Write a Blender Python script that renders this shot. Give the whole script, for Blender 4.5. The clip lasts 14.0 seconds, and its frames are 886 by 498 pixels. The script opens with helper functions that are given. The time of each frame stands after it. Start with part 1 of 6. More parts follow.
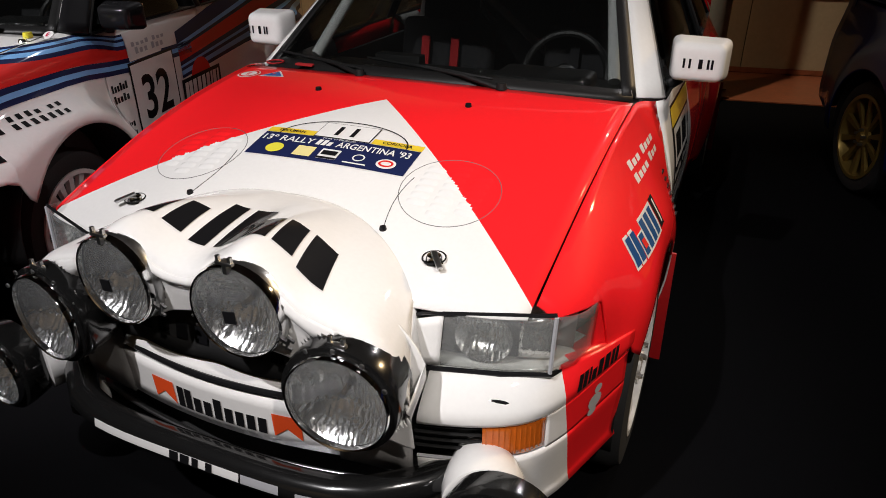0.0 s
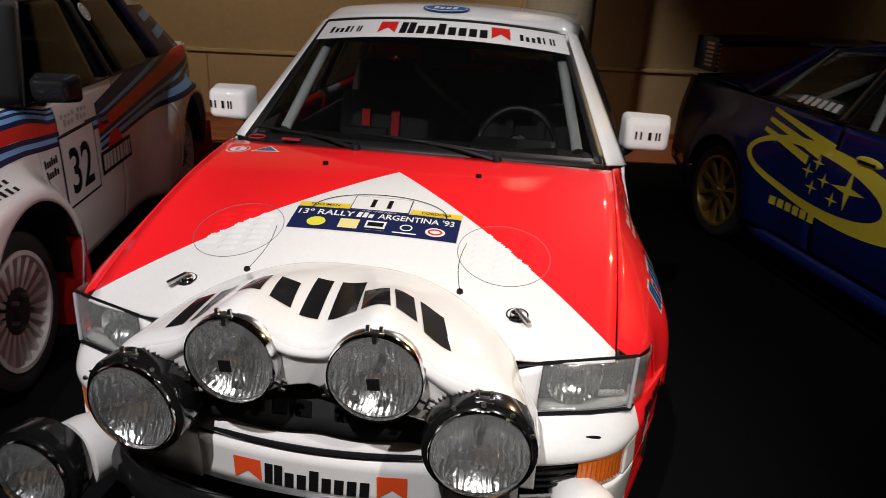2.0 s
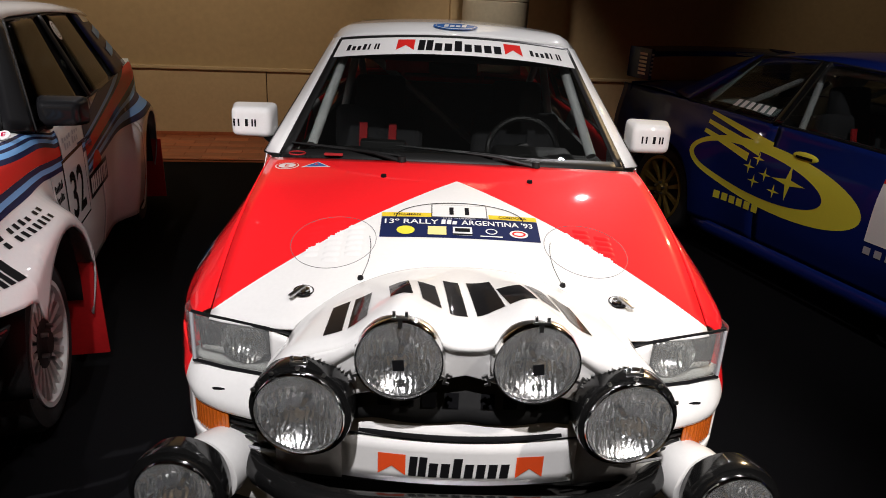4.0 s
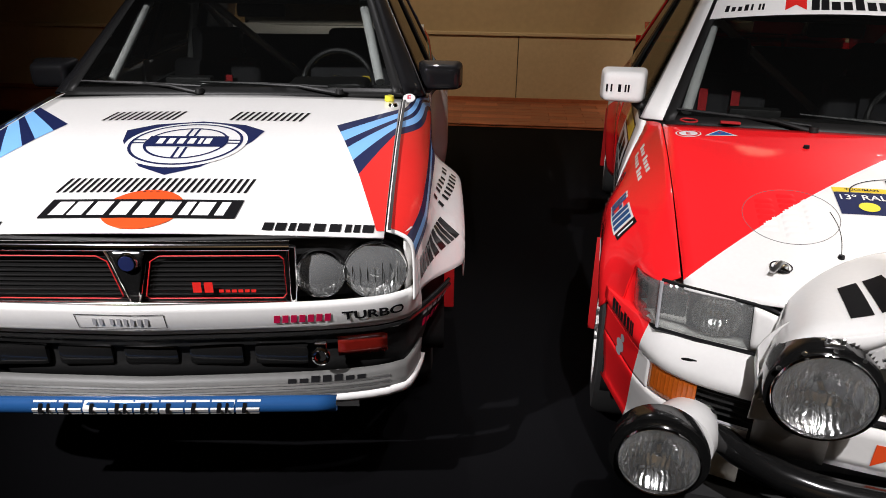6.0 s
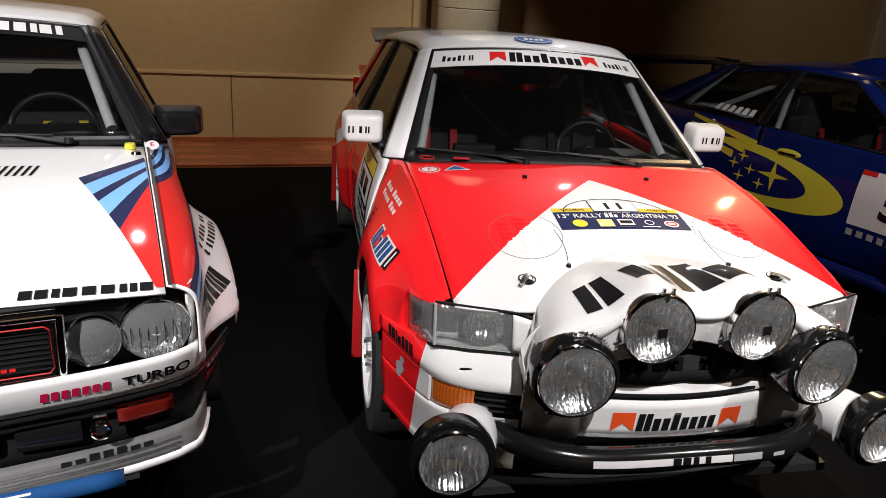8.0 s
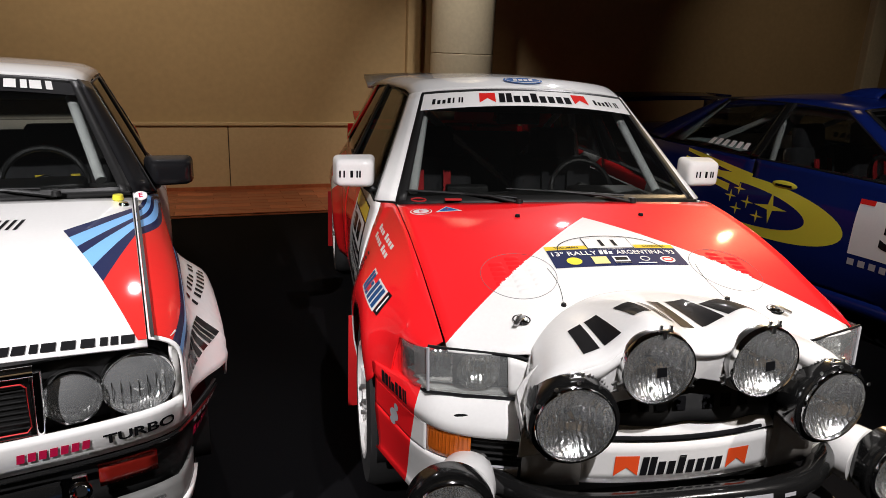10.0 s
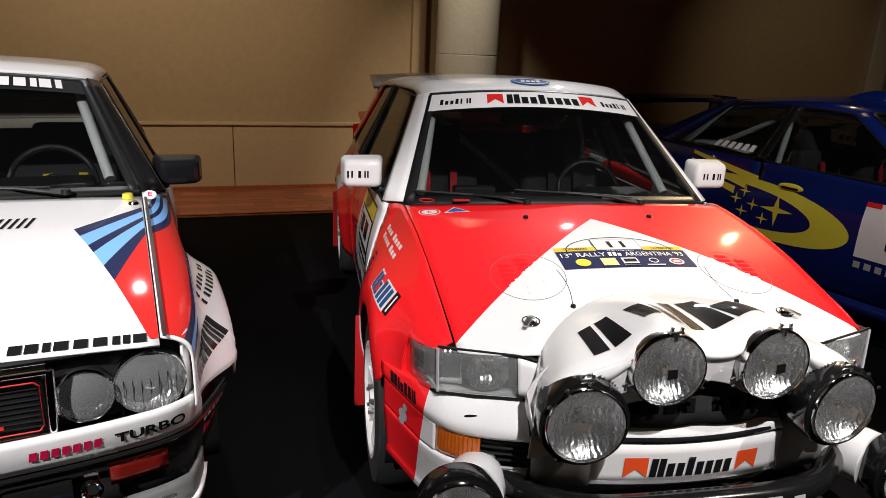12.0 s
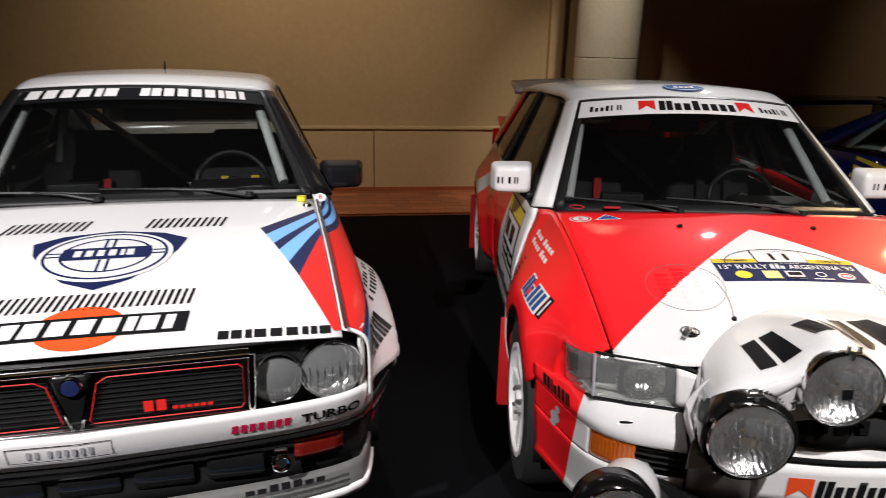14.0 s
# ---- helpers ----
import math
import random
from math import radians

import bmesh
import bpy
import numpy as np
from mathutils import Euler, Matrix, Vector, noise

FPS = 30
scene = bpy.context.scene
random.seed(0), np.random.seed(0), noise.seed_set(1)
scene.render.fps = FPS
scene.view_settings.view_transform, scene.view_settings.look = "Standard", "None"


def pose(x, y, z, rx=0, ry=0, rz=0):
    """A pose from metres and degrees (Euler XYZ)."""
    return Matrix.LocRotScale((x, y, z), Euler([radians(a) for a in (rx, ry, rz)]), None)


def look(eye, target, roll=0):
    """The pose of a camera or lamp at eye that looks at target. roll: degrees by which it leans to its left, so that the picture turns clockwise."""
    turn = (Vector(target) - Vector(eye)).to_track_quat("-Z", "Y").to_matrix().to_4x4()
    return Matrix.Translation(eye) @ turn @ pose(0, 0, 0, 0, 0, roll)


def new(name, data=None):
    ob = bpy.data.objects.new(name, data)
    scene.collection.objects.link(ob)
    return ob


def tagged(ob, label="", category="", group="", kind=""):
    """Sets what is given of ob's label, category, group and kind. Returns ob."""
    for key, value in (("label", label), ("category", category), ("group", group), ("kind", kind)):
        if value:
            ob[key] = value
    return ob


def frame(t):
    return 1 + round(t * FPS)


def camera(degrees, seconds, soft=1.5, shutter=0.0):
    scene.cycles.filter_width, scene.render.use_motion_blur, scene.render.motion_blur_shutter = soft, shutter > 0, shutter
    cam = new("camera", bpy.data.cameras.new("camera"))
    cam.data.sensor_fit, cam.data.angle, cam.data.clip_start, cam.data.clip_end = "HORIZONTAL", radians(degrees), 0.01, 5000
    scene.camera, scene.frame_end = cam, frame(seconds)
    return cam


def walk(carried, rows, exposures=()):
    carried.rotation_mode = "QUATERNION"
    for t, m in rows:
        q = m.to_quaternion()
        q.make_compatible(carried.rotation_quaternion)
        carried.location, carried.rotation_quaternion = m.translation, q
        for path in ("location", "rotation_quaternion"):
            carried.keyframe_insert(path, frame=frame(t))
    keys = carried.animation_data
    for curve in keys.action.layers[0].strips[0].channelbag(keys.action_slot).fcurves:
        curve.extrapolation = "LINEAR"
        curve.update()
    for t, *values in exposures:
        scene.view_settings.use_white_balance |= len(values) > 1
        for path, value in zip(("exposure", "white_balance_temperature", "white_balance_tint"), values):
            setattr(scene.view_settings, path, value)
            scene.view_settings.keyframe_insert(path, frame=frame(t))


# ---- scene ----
cam = camera(65.8, 14.0, 0.85, 0.15)
PATH = [
    (0, (0.969, -0.804, 1.585), (0.262, 0.827, 0.669), -0.3),
    (0.5, (0.869, -0.918, 1.607), (0.182, 0.762, 0.766), -0.7),
    (1, (0.712, -0.955, 1.634), (0.079, 0.81, 0.938), -0.4),
    (1.5, (0.543, -0.977, 1.637), (-0.042, 0.745, 0.805), -2.1),
    (2, (0.444, -1.101, 1.652), (0.192, 0.734, 0.899), 2.7),
    (2.1, (0.411, -1.138, 1.66), (0.219, 0.706, 0.911), 1.9),
    (4.3, (-0.264, -1.355, 1.67), (-0.194, 0.518, 0.972), 3.0),
    (4.5, (-0.371, -1.411, 1.676), (-0.334, 0.473, 1.005), 3.7),
    (5, (-0.533, -1.458, 1.663), (-0.608, 0.408, 0.949), 4.6),
    (5.5, (-0.779, -1.414, 1.651), (-1.066, 0.414, 0.892), -0.1),
    (6, (-0.922, -1.349, 1.638), (-1.328, 0.431, 0.821), 0.6),
    (6.1, (-0.936, -1.343, 1.638), (-1.328, 0.443, 0.827), 1.1),
    (6.5, (-0.972, -1.347, 1.649), (-1.124, 0.499, 0.892), 3.8),
    (7, (-1.052, -1.42, 1.691), (-0.793, 0.448, 1.024), 3.1),
    (7.5, (-1.098, -1.473, 1.693), (-0.615, 0.346, 1.016), 3.7),
    (8, (-1.097, -1.444, 1.68), (-0.699, 0.389, 0.986), 4.2),
    (8.5, (-1.056, -1.422, 1.678), (-0.602, 0.427, 1.065), 3.5),
    (9, (-1.05, -1.418, 1.671), (-0.641, 0.453, 1.095), 2.3),
    (11.5, (-1.072, -1.41, 1.667), (-0.688, 0.466, 1.089), 2.4),
    (12, (-1.079, -1.411, 1.667), (-0.692, 0.465, 1.092), 2.6),
    (12.5, (-1.08, -1.408, 1.666), (-0.682, 0.463, 1.082), 2.7),
    (13, (-1.082, -1.409, 1.669), (-0.703, 0.465, 1.084), 2.6),
    (13.5, (-1.094, -1.409, 1.669), (-0.747, 0.463, 1.055), 3.0),
    (14, (-1.206, -1.47, 1.696), (-1.167, 0.443, 1.114), 1.3),
]
walk(cam, [(t, look(eye, target, roll)) for t, eye, target, roll in PATH],
     exposures=[(0, -0.45), (2.1, -0.42), (4.5, -0.05), (6, 0.0), (14, 0.0)])

# ---------------------------------------------------------------- light
world = bpy.data.worlds.new("hall_dark")
world.use_nodes = True
world.node_tree.nodes["Background"].inputs[0].default_value = (1.0, 0.85, 0.7, 1)
world.node_tree.nodes["Background"].inputs[1].default_value = 0.01
scene.world = world


def spot(x, y, z, tx, ty, tz, watts, cone=60, size=0.035, colour=(1.0, 0.968, 0.99), blend=0.6):
    data = bpy.data.lights.new("ceiling_or_fill_spot", "SPOT")
    data.energy, data.spot_size, data.spot_blend, data.shadow_soft_size, data.color = watts, radians(cone), blend, size, colour
    lamp = new("ceiling_or_fill_spot", data)
    lamp.matrix_world = look((x, y, z), (tx, ty, tz))
    return lamp


spot(-0.25, -2.1, 4.2, 0.0, 0.65, 0.85, 820, 44, blend=0.85)
spot(2.3, -1.7, 3.9, 0.65, 0.75, 0.75, 520, 36, colour=(1.0, 0.93, 0.88), blend=0.85)
spot(4.7, 5.5, 4.0, 0.85, 0.7, 0.95, 1200, 18, colour=(1.0, 0.7, 0.38), blend=0.9)
spot(-3.3, -2.8, 4.1, -2.15, 0.62, 0.9, 1650, 35, blend=0.8)
spot(2.0, 5.7, 4.0, 0.2, 2.0, 1.2, 300, 40, blend=0.9)
# two extra spots, added only to brighten the roofs
spot(0.1, 0.9, 4.7, 0.1, 2.6, 1.4, 230, 38, blend=0.9)
spot(-2.5, 0.8, 4.7, -2.6, 2.4, 1.4, 230, 38, blend=0.9)
spot(-2.2, 4.0, 4.1, -2.3, 1.7, 1.2, 200, 44, blend=0.9)
spot(1.5, -0.9, 4.3, 2.9, 2.3, 0.7, 400, 44, blend=0.9)
# extra spot, added to brighten the striped car's flank beside the red car
spot(0.1, -1.0, 4.6, -1.35, 0.7, 0.7, 230, 24, blend=0.9)
spot(-2.2, 3.3, 4.5, -2.6, 6.2, 1.4, 390, 95, colour=(1.0, 0.8, 0.55), blend=1.0)
spot(0.2, 4.2, 4.85, 0.5, 5.4, 2.0, 480, 44, colour=(1.0, 0.88, 0.7), blend=0.9)
spot(5.3, 2.6, 4.8, 5.6, 7.5, 1.2, 120, 46, colour=(1.0, 0.8, 0.55), blend=1.0)
# unseen fill added behind the camera: lights the south wall for reflections
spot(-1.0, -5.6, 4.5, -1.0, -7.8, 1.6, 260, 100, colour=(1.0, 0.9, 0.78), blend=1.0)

# ---------------------------------------------------------------- materials


def material(name, colour, rough=0.5, metal=0.0, coat=0.0, grain=40.0, vary=0.08, bump=0.0, big=1.5, transmission=0.0, ior=1.45, alpha=1.0, emit=0.0, rough_vary=0.1):
    """A Principled material with colour and gloss varied at two scales and a fine relief."""
    m = bpy.data.materials.new(name)
    m.use_nodes = True
    nt = m.node_tree
    b = nt.nodes["Principled BSDF"]
    co = nt.nodes.new("ShaderNodeTexCoord")
    fine, large = nt.nodes.new("ShaderNodeTexNoise"), nt.nodes.new("ShaderNodeTexNoise")
    fine.inputs["Scale"].default_value, large.inputs["Scale"].default_value = grain, big
    fine.inputs["Detail"].default_value, large.inputs["Detail"].default_value = 5, 4
    nt.links.new(co.outputs["Object"], fine.inputs["Vector"])
    nt.links.new(co.outputs["Object"], large.inputs["Vector"])
    add = nt.nodes.new("ShaderNodeMath")
    add.operation = "ADD"
    nt.links.new(fine.outputs["Fac"], add.inputs[0])
    nt.links.new(large.outputs["Fac"], add.inputs[1])
    ramp = nt.nodes.new("ShaderNodeMapRange")
    ramp.inputs["From Min"].default_value, ramp.inputs["From Max"].default_value = 0.6, 1.4
    ramp.inputs["To Min"].default_value, ramp.inputs["To Max"].default_value = 1 - vary, 1 + vary
    nt.links.new(add.outputs[0], ramp.inputs["Value"])
    mul = nt.nodes.new("ShaderNodeVectorMath")
    mul.operation = "SCALE"
    mul.inputs[0].default_value = colour
    nt.links.new(ramp.outputs[0], mul.inputs["Scale"])
    nt.links.new(mul.outputs[0], b.inputs["Base Color"])
    rr = nt.nodes.new("ShaderNodeMapRange")
    rr.inputs["From Min"].default_value, rr.inputs["From Max"].default_value = 0.6, 1.4
    rr.inputs["To Min"].default_value, rr.inputs["To Max"].default_value = rough * (1 - rough_vary), min(1, rough * (1 + rough_vary))
    nt.links.new(add.outputs[0], rr.inputs["Value"])
    nt.links.new(rr.outputs[0], b.inputs["Roughness"])
    b.inputs["Metallic"].default_value = metal
    b.inputs["Coat Weight"].default_value = coat
    b.inputs["Coat Roughness"].default_value = 0.04
    b.inputs["Transmission Weight"].default_value = transmission
    b.inputs["IOR"].default_value = ior
    b.inputs["Alpha"].default_value = alpha
    if emit:
        b.inputs["Emission Color"].default_value = (*colour, 1)
        b.inputs["Emission Strength"].default_value = emit
    if bump:
        bp = nt.nodes.new("ShaderNodeBump")
        bp.inputs["Strength"].default_value, bp.inputs["Distance"].default_value = bump, 0.004
        nt.links.new(fine.outputs["Fac"], bp.inputs["Height"])
        nt.links.new(bp.outputs[0], b.inputs["Normal"])
    return m


def thin_glass(name, colour, rough=0.02, edge=0.03, haze=0.0, relief=0.0, scale=60.0):
    """A pane: clear with a tint, a gloss that grows at the edge, and a little haze."""
    m = bpy.data.materials.new(name)
    m.use_nodes = True
    nt = m.node_tree
    nt.nodes.clear()
    out, mix, mix2 = nt.nodes.new("ShaderNodeOutputMaterial"), nt.nodes.new("ShaderNodeMixShader"), nt.nodes.new("ShaderNodeMixShader")
    clear, gloss, dull, fr = nt.nodes.new("ShaderNodeBsdfTransparent"), nt.nodes.new("ShaderNodeBsdfGlossy"), nt.nodes.new("ShaderNodeBsdfDiffuse"), nt.nodes.new("ShaderNodeLayerWeight")
    power, scale_up = nt.nodes.new("ShaderNodeMath"), nt.nodes.new("ShaderNodeMath")
    power.operation, scale_up.operation = "POWER", "MULTIPLY_ADD"
    power.inputs[1].default_value, scale_up.inputs[1].default_value, scale_up.inputs[2].default_value = 5.0, 0.9, edge
    nt.links.new(fr.outputs["Facing"], power.inputs[0])
    nt.links.new(power.outputs[0], scale_up.inputs[0])
    noise_tex, co = nt.nodes.new("ShaderNodeTexNoise"), nt.nodes.new("ShaderNodeTexCoord")
    noise_tex.inputs["Scale"].default_value = scale
    nt.links.new(co.outputs["Object"], noise_tex.inputs["Vector"])
    clear.inputs[0].default_value = (*colour, 1)
    gloss.inputs["Roughness"].default_value = rough
    dull.inputs[0].default_value = (0.7, 0.72, 0.72, 1)
    mix2.inputs[0].default_value = haze
    if relief:
        bp = nt.nodes.new("ShaderNodeBump")
        bp.inputs["Strength"].default_value, bp.inputs["Distance"].default_value = relief, 0.004
        nt.links.new(noise_tex.outputs["Fac"], bp.inputs["Height"])
        nt.links.new(bp.outputs[0], gloss.inputs["Normal"])
    nt.links.new(clear.outputs[0], mix2.inputs[1])
    nt.links.new(dull.outputs[0], mix2.inputs[2])
    nt.links.new(scale_up.outputs[0], mix.inputs[0])
    nt.links.new(mix2.outputs[0], mix.inputs[1])
    nt.links.new(gloss.outputs[0], mix.inputs[2])
    nt.links.new(mix.outputs[0], out.inputs[0])
    return m


def paint(name, colour, coat=1.0, rough=0.55):
    m = material(name, colour, rough, 0, coat, grain=90, vary=0.03, big=2.0)
    m.node_tree.nodes["Principled BSDF"].inputs["Specular IOR Level"].default_value = 0.06
    return m


WHITE = paint("white_car_paint", (0.8, 0.79, 0.77))
RED = paint("fluorescent_red_paint", (0.95, 0.016, 0.021), rough=0.5)
LRED = paint("stripe_red_film", (0.66, 0.022, 0.018), coat=0.4)
NAVY = paint("navy_stripe_film", (0.012, 0.018, 0.07), coat=0.4)
SKYBLUE = paint("light_blue_stripe_film", (0.2, 0.45, 0.82), coat=0.4)
MIDBLUE = paint("mid_blue_film", (0.03, 0.13, 0.4))
NAVYBLUE = paint("bar_blue_film", (0.015, 0.075, 0.22))
SUBBLUE = paint("deep_blue_car_paint", (0.005, 0.014, 0.11), coat=0.7, rough=0.3)
YELLOW = paint("yellow_film", (0.75, 0.68, 0.06))
GOLDF = paint("gold_yellow_film", (0.8, 0.58, 0.04))
ORANGE = paint("orange_red_film", (0.85, 0.09, 0.02))
CRIMSON = paint("crimson_film", (0.6, 0.01, 0.07))
INK = paint("black_film", (0.008, 0.008, 0.009), coat=0.5)
GREYINK = paint("grey_film", (0.4, 0.4, 0.42), coat=0.3)
DUST = material("grey_joint_line", (0.12, 0.11, 0.11), 0.6, vary=0.2)
BLACK = material("black_plastic", (0.012, 0.012, 0.012), 0.45, grain=150, vary=0.2, bump=0.1)
GLOSSBLACK = material("gloss_black_paint", (0.008, 0.008, 0.008), 0.18, coat=0.6, vary=0.1)
BLACK.node_tree.nodes["Principled BSDF"].inputs["Specular IOR Level"].default_value = 0.25
RUBBER = material("tyre_rubber", (0.015, 0.015, 0.015), 0.75, grain=120, vary=0.25, bump=0.3)
MUDRED = material("red_plastic_mudflap", (0.5, 0.012, 0.014), 0.5, grain=60, vary=0.12)
CHROME = material("chrome", (0.82, 0.82, 0.82), 0.08, metal=1, vary=0.04)
STEEL = material("brushed_steel", (0.5, 0.5, 0.5), 0.32, metal=1, grain=120, vary=0.15)
REFLECTOR = material("lamp_reflector", (0.93, 0.92, 0.91), 0.19, metal=1, grain=11, vary=0.08, bump=1.0)
LENS = thin_glass("clear_lens", (0.97, 0.98, 0.98), 0.05, 0.08, 0.075, 0.6, 90)
HEADGLASS = thin_glass("headlamp_glass", (0.9, 0.91, 0.9), 0.08, 0.07, 0.12, 0.7, 40)
LAMPGLASS = thin_glass("pressed_lamp_glass", (0.93, 0.94, 0.93), 0.06, 0.08, 0.18, 0.8, 70)
AMBER = material("amber_plastic", (0.55, 0.12, 0.012), 0.18, coat=0.5, grain=80, vary=0.12, bump=0.15)
DARKRED = material("dark_red_plastic", (0.13, 0.008, 0.005), 0.2, coat=0.4, grain=80, vary=0.15)
GLASS = thin_glass("window_glass", (0.66, 0.68, 0.67), 0.01, 0.03, 0.0015)
TINT = thin_glass("tinted_window_glass", (0.45, 0.47, 0.46), 0.02, 0.035)
DARKTINT = thin_glass("dark_window_glass", (0.16, 0.17, 0.17), 0.02, 0.03)
WHEELWHITE = material("white_wheel_enamel", (0.72, 0.71, 0.69), 0.4, coat=0.3, grain=60, vary=0.08)
GOLD = material("gold_wheel_enamel", (0.3, 0.2, 0.05), 0.35, metal=0.6, grain=60, vary=0.1)
TUBE = material("grey_cage_paint", (0.6, 0.61, 0.6), 0.4, coat=0.3, vary=0.06)
CLOTH = material("black_seat_cloth", (0.02, 0.02, 0.022), 0.9, grain=220, vary=0.3, bump=0.3)
BELT = material("red_webbing", (0.42, 0.012, 0.015), 0.8, grain=300, vary=0.2)
YBELT = material("yellow_webbing", (0.6, 0.45, 0.03), 0.8, grain=300, vary=0.2)
SHELL = material("dark_interior_metal", (0.03, 0.03, 0.03), 0.6, vary=0.2)
MESH = material("grey_inner_panel", (0.3, 0.29, 0.28), 0.55, vary=0.15)
# lip grey taken darker: the bumper's shade is put into the colour
LIPSHADE = material("shaded_grey_plastic", (0.11, 0.11, 0.105), 0.5, vary=0.15)
MIRRORGLASS = material("mirror_glass", (0.9, 0.9, 0.9), 0.01, metal=1, vary=0.01)
for mat_ in (REFLECTOR,):  # flutes pressed into the bowls
    nt_ = mat_.node_tree
    wave = nt_.nodes.new("ShaderNodeTexWave")
    wave.inputs["Scale"].default_value, wave.inputs["Distortion"].default_value, wave.inputs["Detail Scale"].default_value = 22.0, 5.0, 1.6
    coord = nt_.nodes.new("ShaderNodeTexCoord")
    nt_.links.new(coord.outputs["Object"], wave.inputs["Vector"])
    relief = next(n for n in nt_.nodes if n.type == "BUMP")
    relief.inputs["Strength"].default_value = 0.32
    nt_.links.new(wave.outputs["Fac"], relief.inputs["Height"])
CARPET = material("black_carpet", (0.0016, 0.0016, 0.0021), 0.95, grain=500, vary=0.5, bump=0.6, big=0.8)
CARPET.node_tree.nodes["Principled BSDF"].inputs["Specular IOR Level"].default_value = 0.1
PARQUET = material("reddish_wood_floor", (0.33, 0.1, 0.045), 0.4, coat=0.15, grain=22, vary=0.3, big=3)
nt_ = PARQUET.node_tree  # each block a little lighter or darker
tone, spread, both = nt_.nodes.new("ShaderNodeObjectInfo"), nt_.nodes.new("ShaderNodeMapRange"), nt_.nodes.new("ShaderNodeMath")
both.operation = "MULTIPLY"
spread.inputs["To Min"].default_value, spread.inputs["To Max"].default_value = 0.72, 1.25
scaled = next(n for n in nt_.nodes if n.type == "VECT_MATH")
nt_.links.new(tone.outputs["Random"], spread.inputs["Value"])
nt_.links.new(scaled.inputs["Scale"].links[0].from_socket, both.inputs[0])
nt_.links.new(spread.outputs[0], both.inputs[1])
nt_.links.new(both.outputs[0], scaled.inputs["Scale"])
PLASTER = material("tan_wall_plaster", (0.42, 0.31, 0.185), 0.75, grain=18, vary=0.1, bump=0.15, big=0.7)
PANEL = material("tan_wall_panel", (0.5, 0.385, 0.245), 0.65, grain=26, vary=0.09, bump=0.1, big=0.9)
STONE = material("pale_pillar_stone", (0.62, 0.56, 0.46), 0.7, grain=30, vary=0.12, bump=0.2, big=1.2)
DARKCEIL = material("dark_ceiling", (0.04, 0.035, 0.03), 0.9, vary=0.15)

# ---------------------------------------------------------------- mesh helpers


def part(name, bm, mat, parent=None, label="", smooth=True, thick=0.0):
    """Links a bmesh as one mesh object under a thing or a part. mat: one material or several."""
    bmesh.ops.remove_doubles(bm, verts=bm.verts, dist=1e-5)
    bmesh.ops.recalc_face_normals(bm, faces=bm.faces)
    me = bpy.data.meshes.new(name)
    bm.to_mesh(me)
    bm.free()
    for m in mat if isinstance(mat, (list, tuple)) else [mat]:
        me.materials.append(m)
    if smooth:
        me.shade_smooth()
        try:
            me.set_sharp_from_angle(angle=radians(38))
        except AttributeError:
            pass
    ob = new(name, me)
    if parent:
        ob.parent = parent
    if label:
        ob["label"] = label
    if thick:
        mod = ob.modifiers.new("sheet", "SOLIDIFY")
        mod.thickness, mod.offset = thick, 0
    return ob


def thing(name, m, label, category, group=""):
    ob = new(name)
    ob.empty_display_size = 0.1
    ob.matrix_world = m
    return tagged(ob, label, category, group)


def curve(*pts):
    """A smooth function through (a, b) pairs, without overshoot."""
    xs, ys = np.array(pts, float).T
    d = np.diff(ys) / np.diff(xs)
    s = np.r_[d[0], np.where(d[:-1] * d[1:] > 0, 2 * d[:-1] * d[1:] / (d[:-1] + d[1:] + 1e-12), 0), d[-1]]

    def f(x):
        x = min(max(x, xs[0]), xs[-1])
        i = min(int(np.searchsorted(xs, x, "right")) - 1, len(xs) - 2)
        h = xs[i + 1] - xs[i]
        t = (x - xs[i]) / h
        a, b = ys[i], ys[i + 1]
        return float(a * (1 + 2 * t) * (1 - t) ** 2 + s[i] * h * t * (1 - t) ** 2 + b * t * t * (3 - 2 * t) + s[i + 1] * h * t * t * (t - 1))

    return f


def lin(a, b, n):
    return [a + (b - a) * i / (n - 1) for i in range(n)]


def sheet(fn, us, vs, bm=None):
    """A grid of fn(u, v) points."""
    bm = bm or bmesh.new()
    rows = [[bm.verts.new(fn(u, v)) for v in vs] for u in us]
    for a, b in zip(rows, rows[1:]):
        for i in range(len(vs) - 1):
            bm.faces.new((a[i], a[i + 1], b[i + 1], b[i]))
    return bm


def split(bm, co, no):
    """Cuts a bmesh by a plane; faces on the far side take the second material."""
    bmesh.ops.bisect_plane(bm, geom=bm.verts[:] + bm.edges[:] + bm.faces[:], dist=1e-5, plane_co=co, plane_no=no)


def box(cx, cy, cz, sx, sy, sz, bevel=0.0, seg=2, bm=None, m=None):
    out = bmesh.new()
    bmesh.ops.create_cube(out, size=1, matrix=Matrix.Translation((cx, cy, cz)) @ (m or Matrix()) @ Matrix.Diagonal((sx, sy, sz, 1)))
    if bevel:
        bmesh.ops.bevel(out, geom=out.edges[:], offset=bevel, segments=seg, profile=0.6, affect="EDGES")
    return join(bm, out)


def join(bm, other):
    if bm is None:
        return other
    me = bpy.data.meshes.new("t")
    other.to_mesh(me)
    other.free()
    bm.from_mesh(me)
    bpy.data.meshes.remove(me)
    return bm


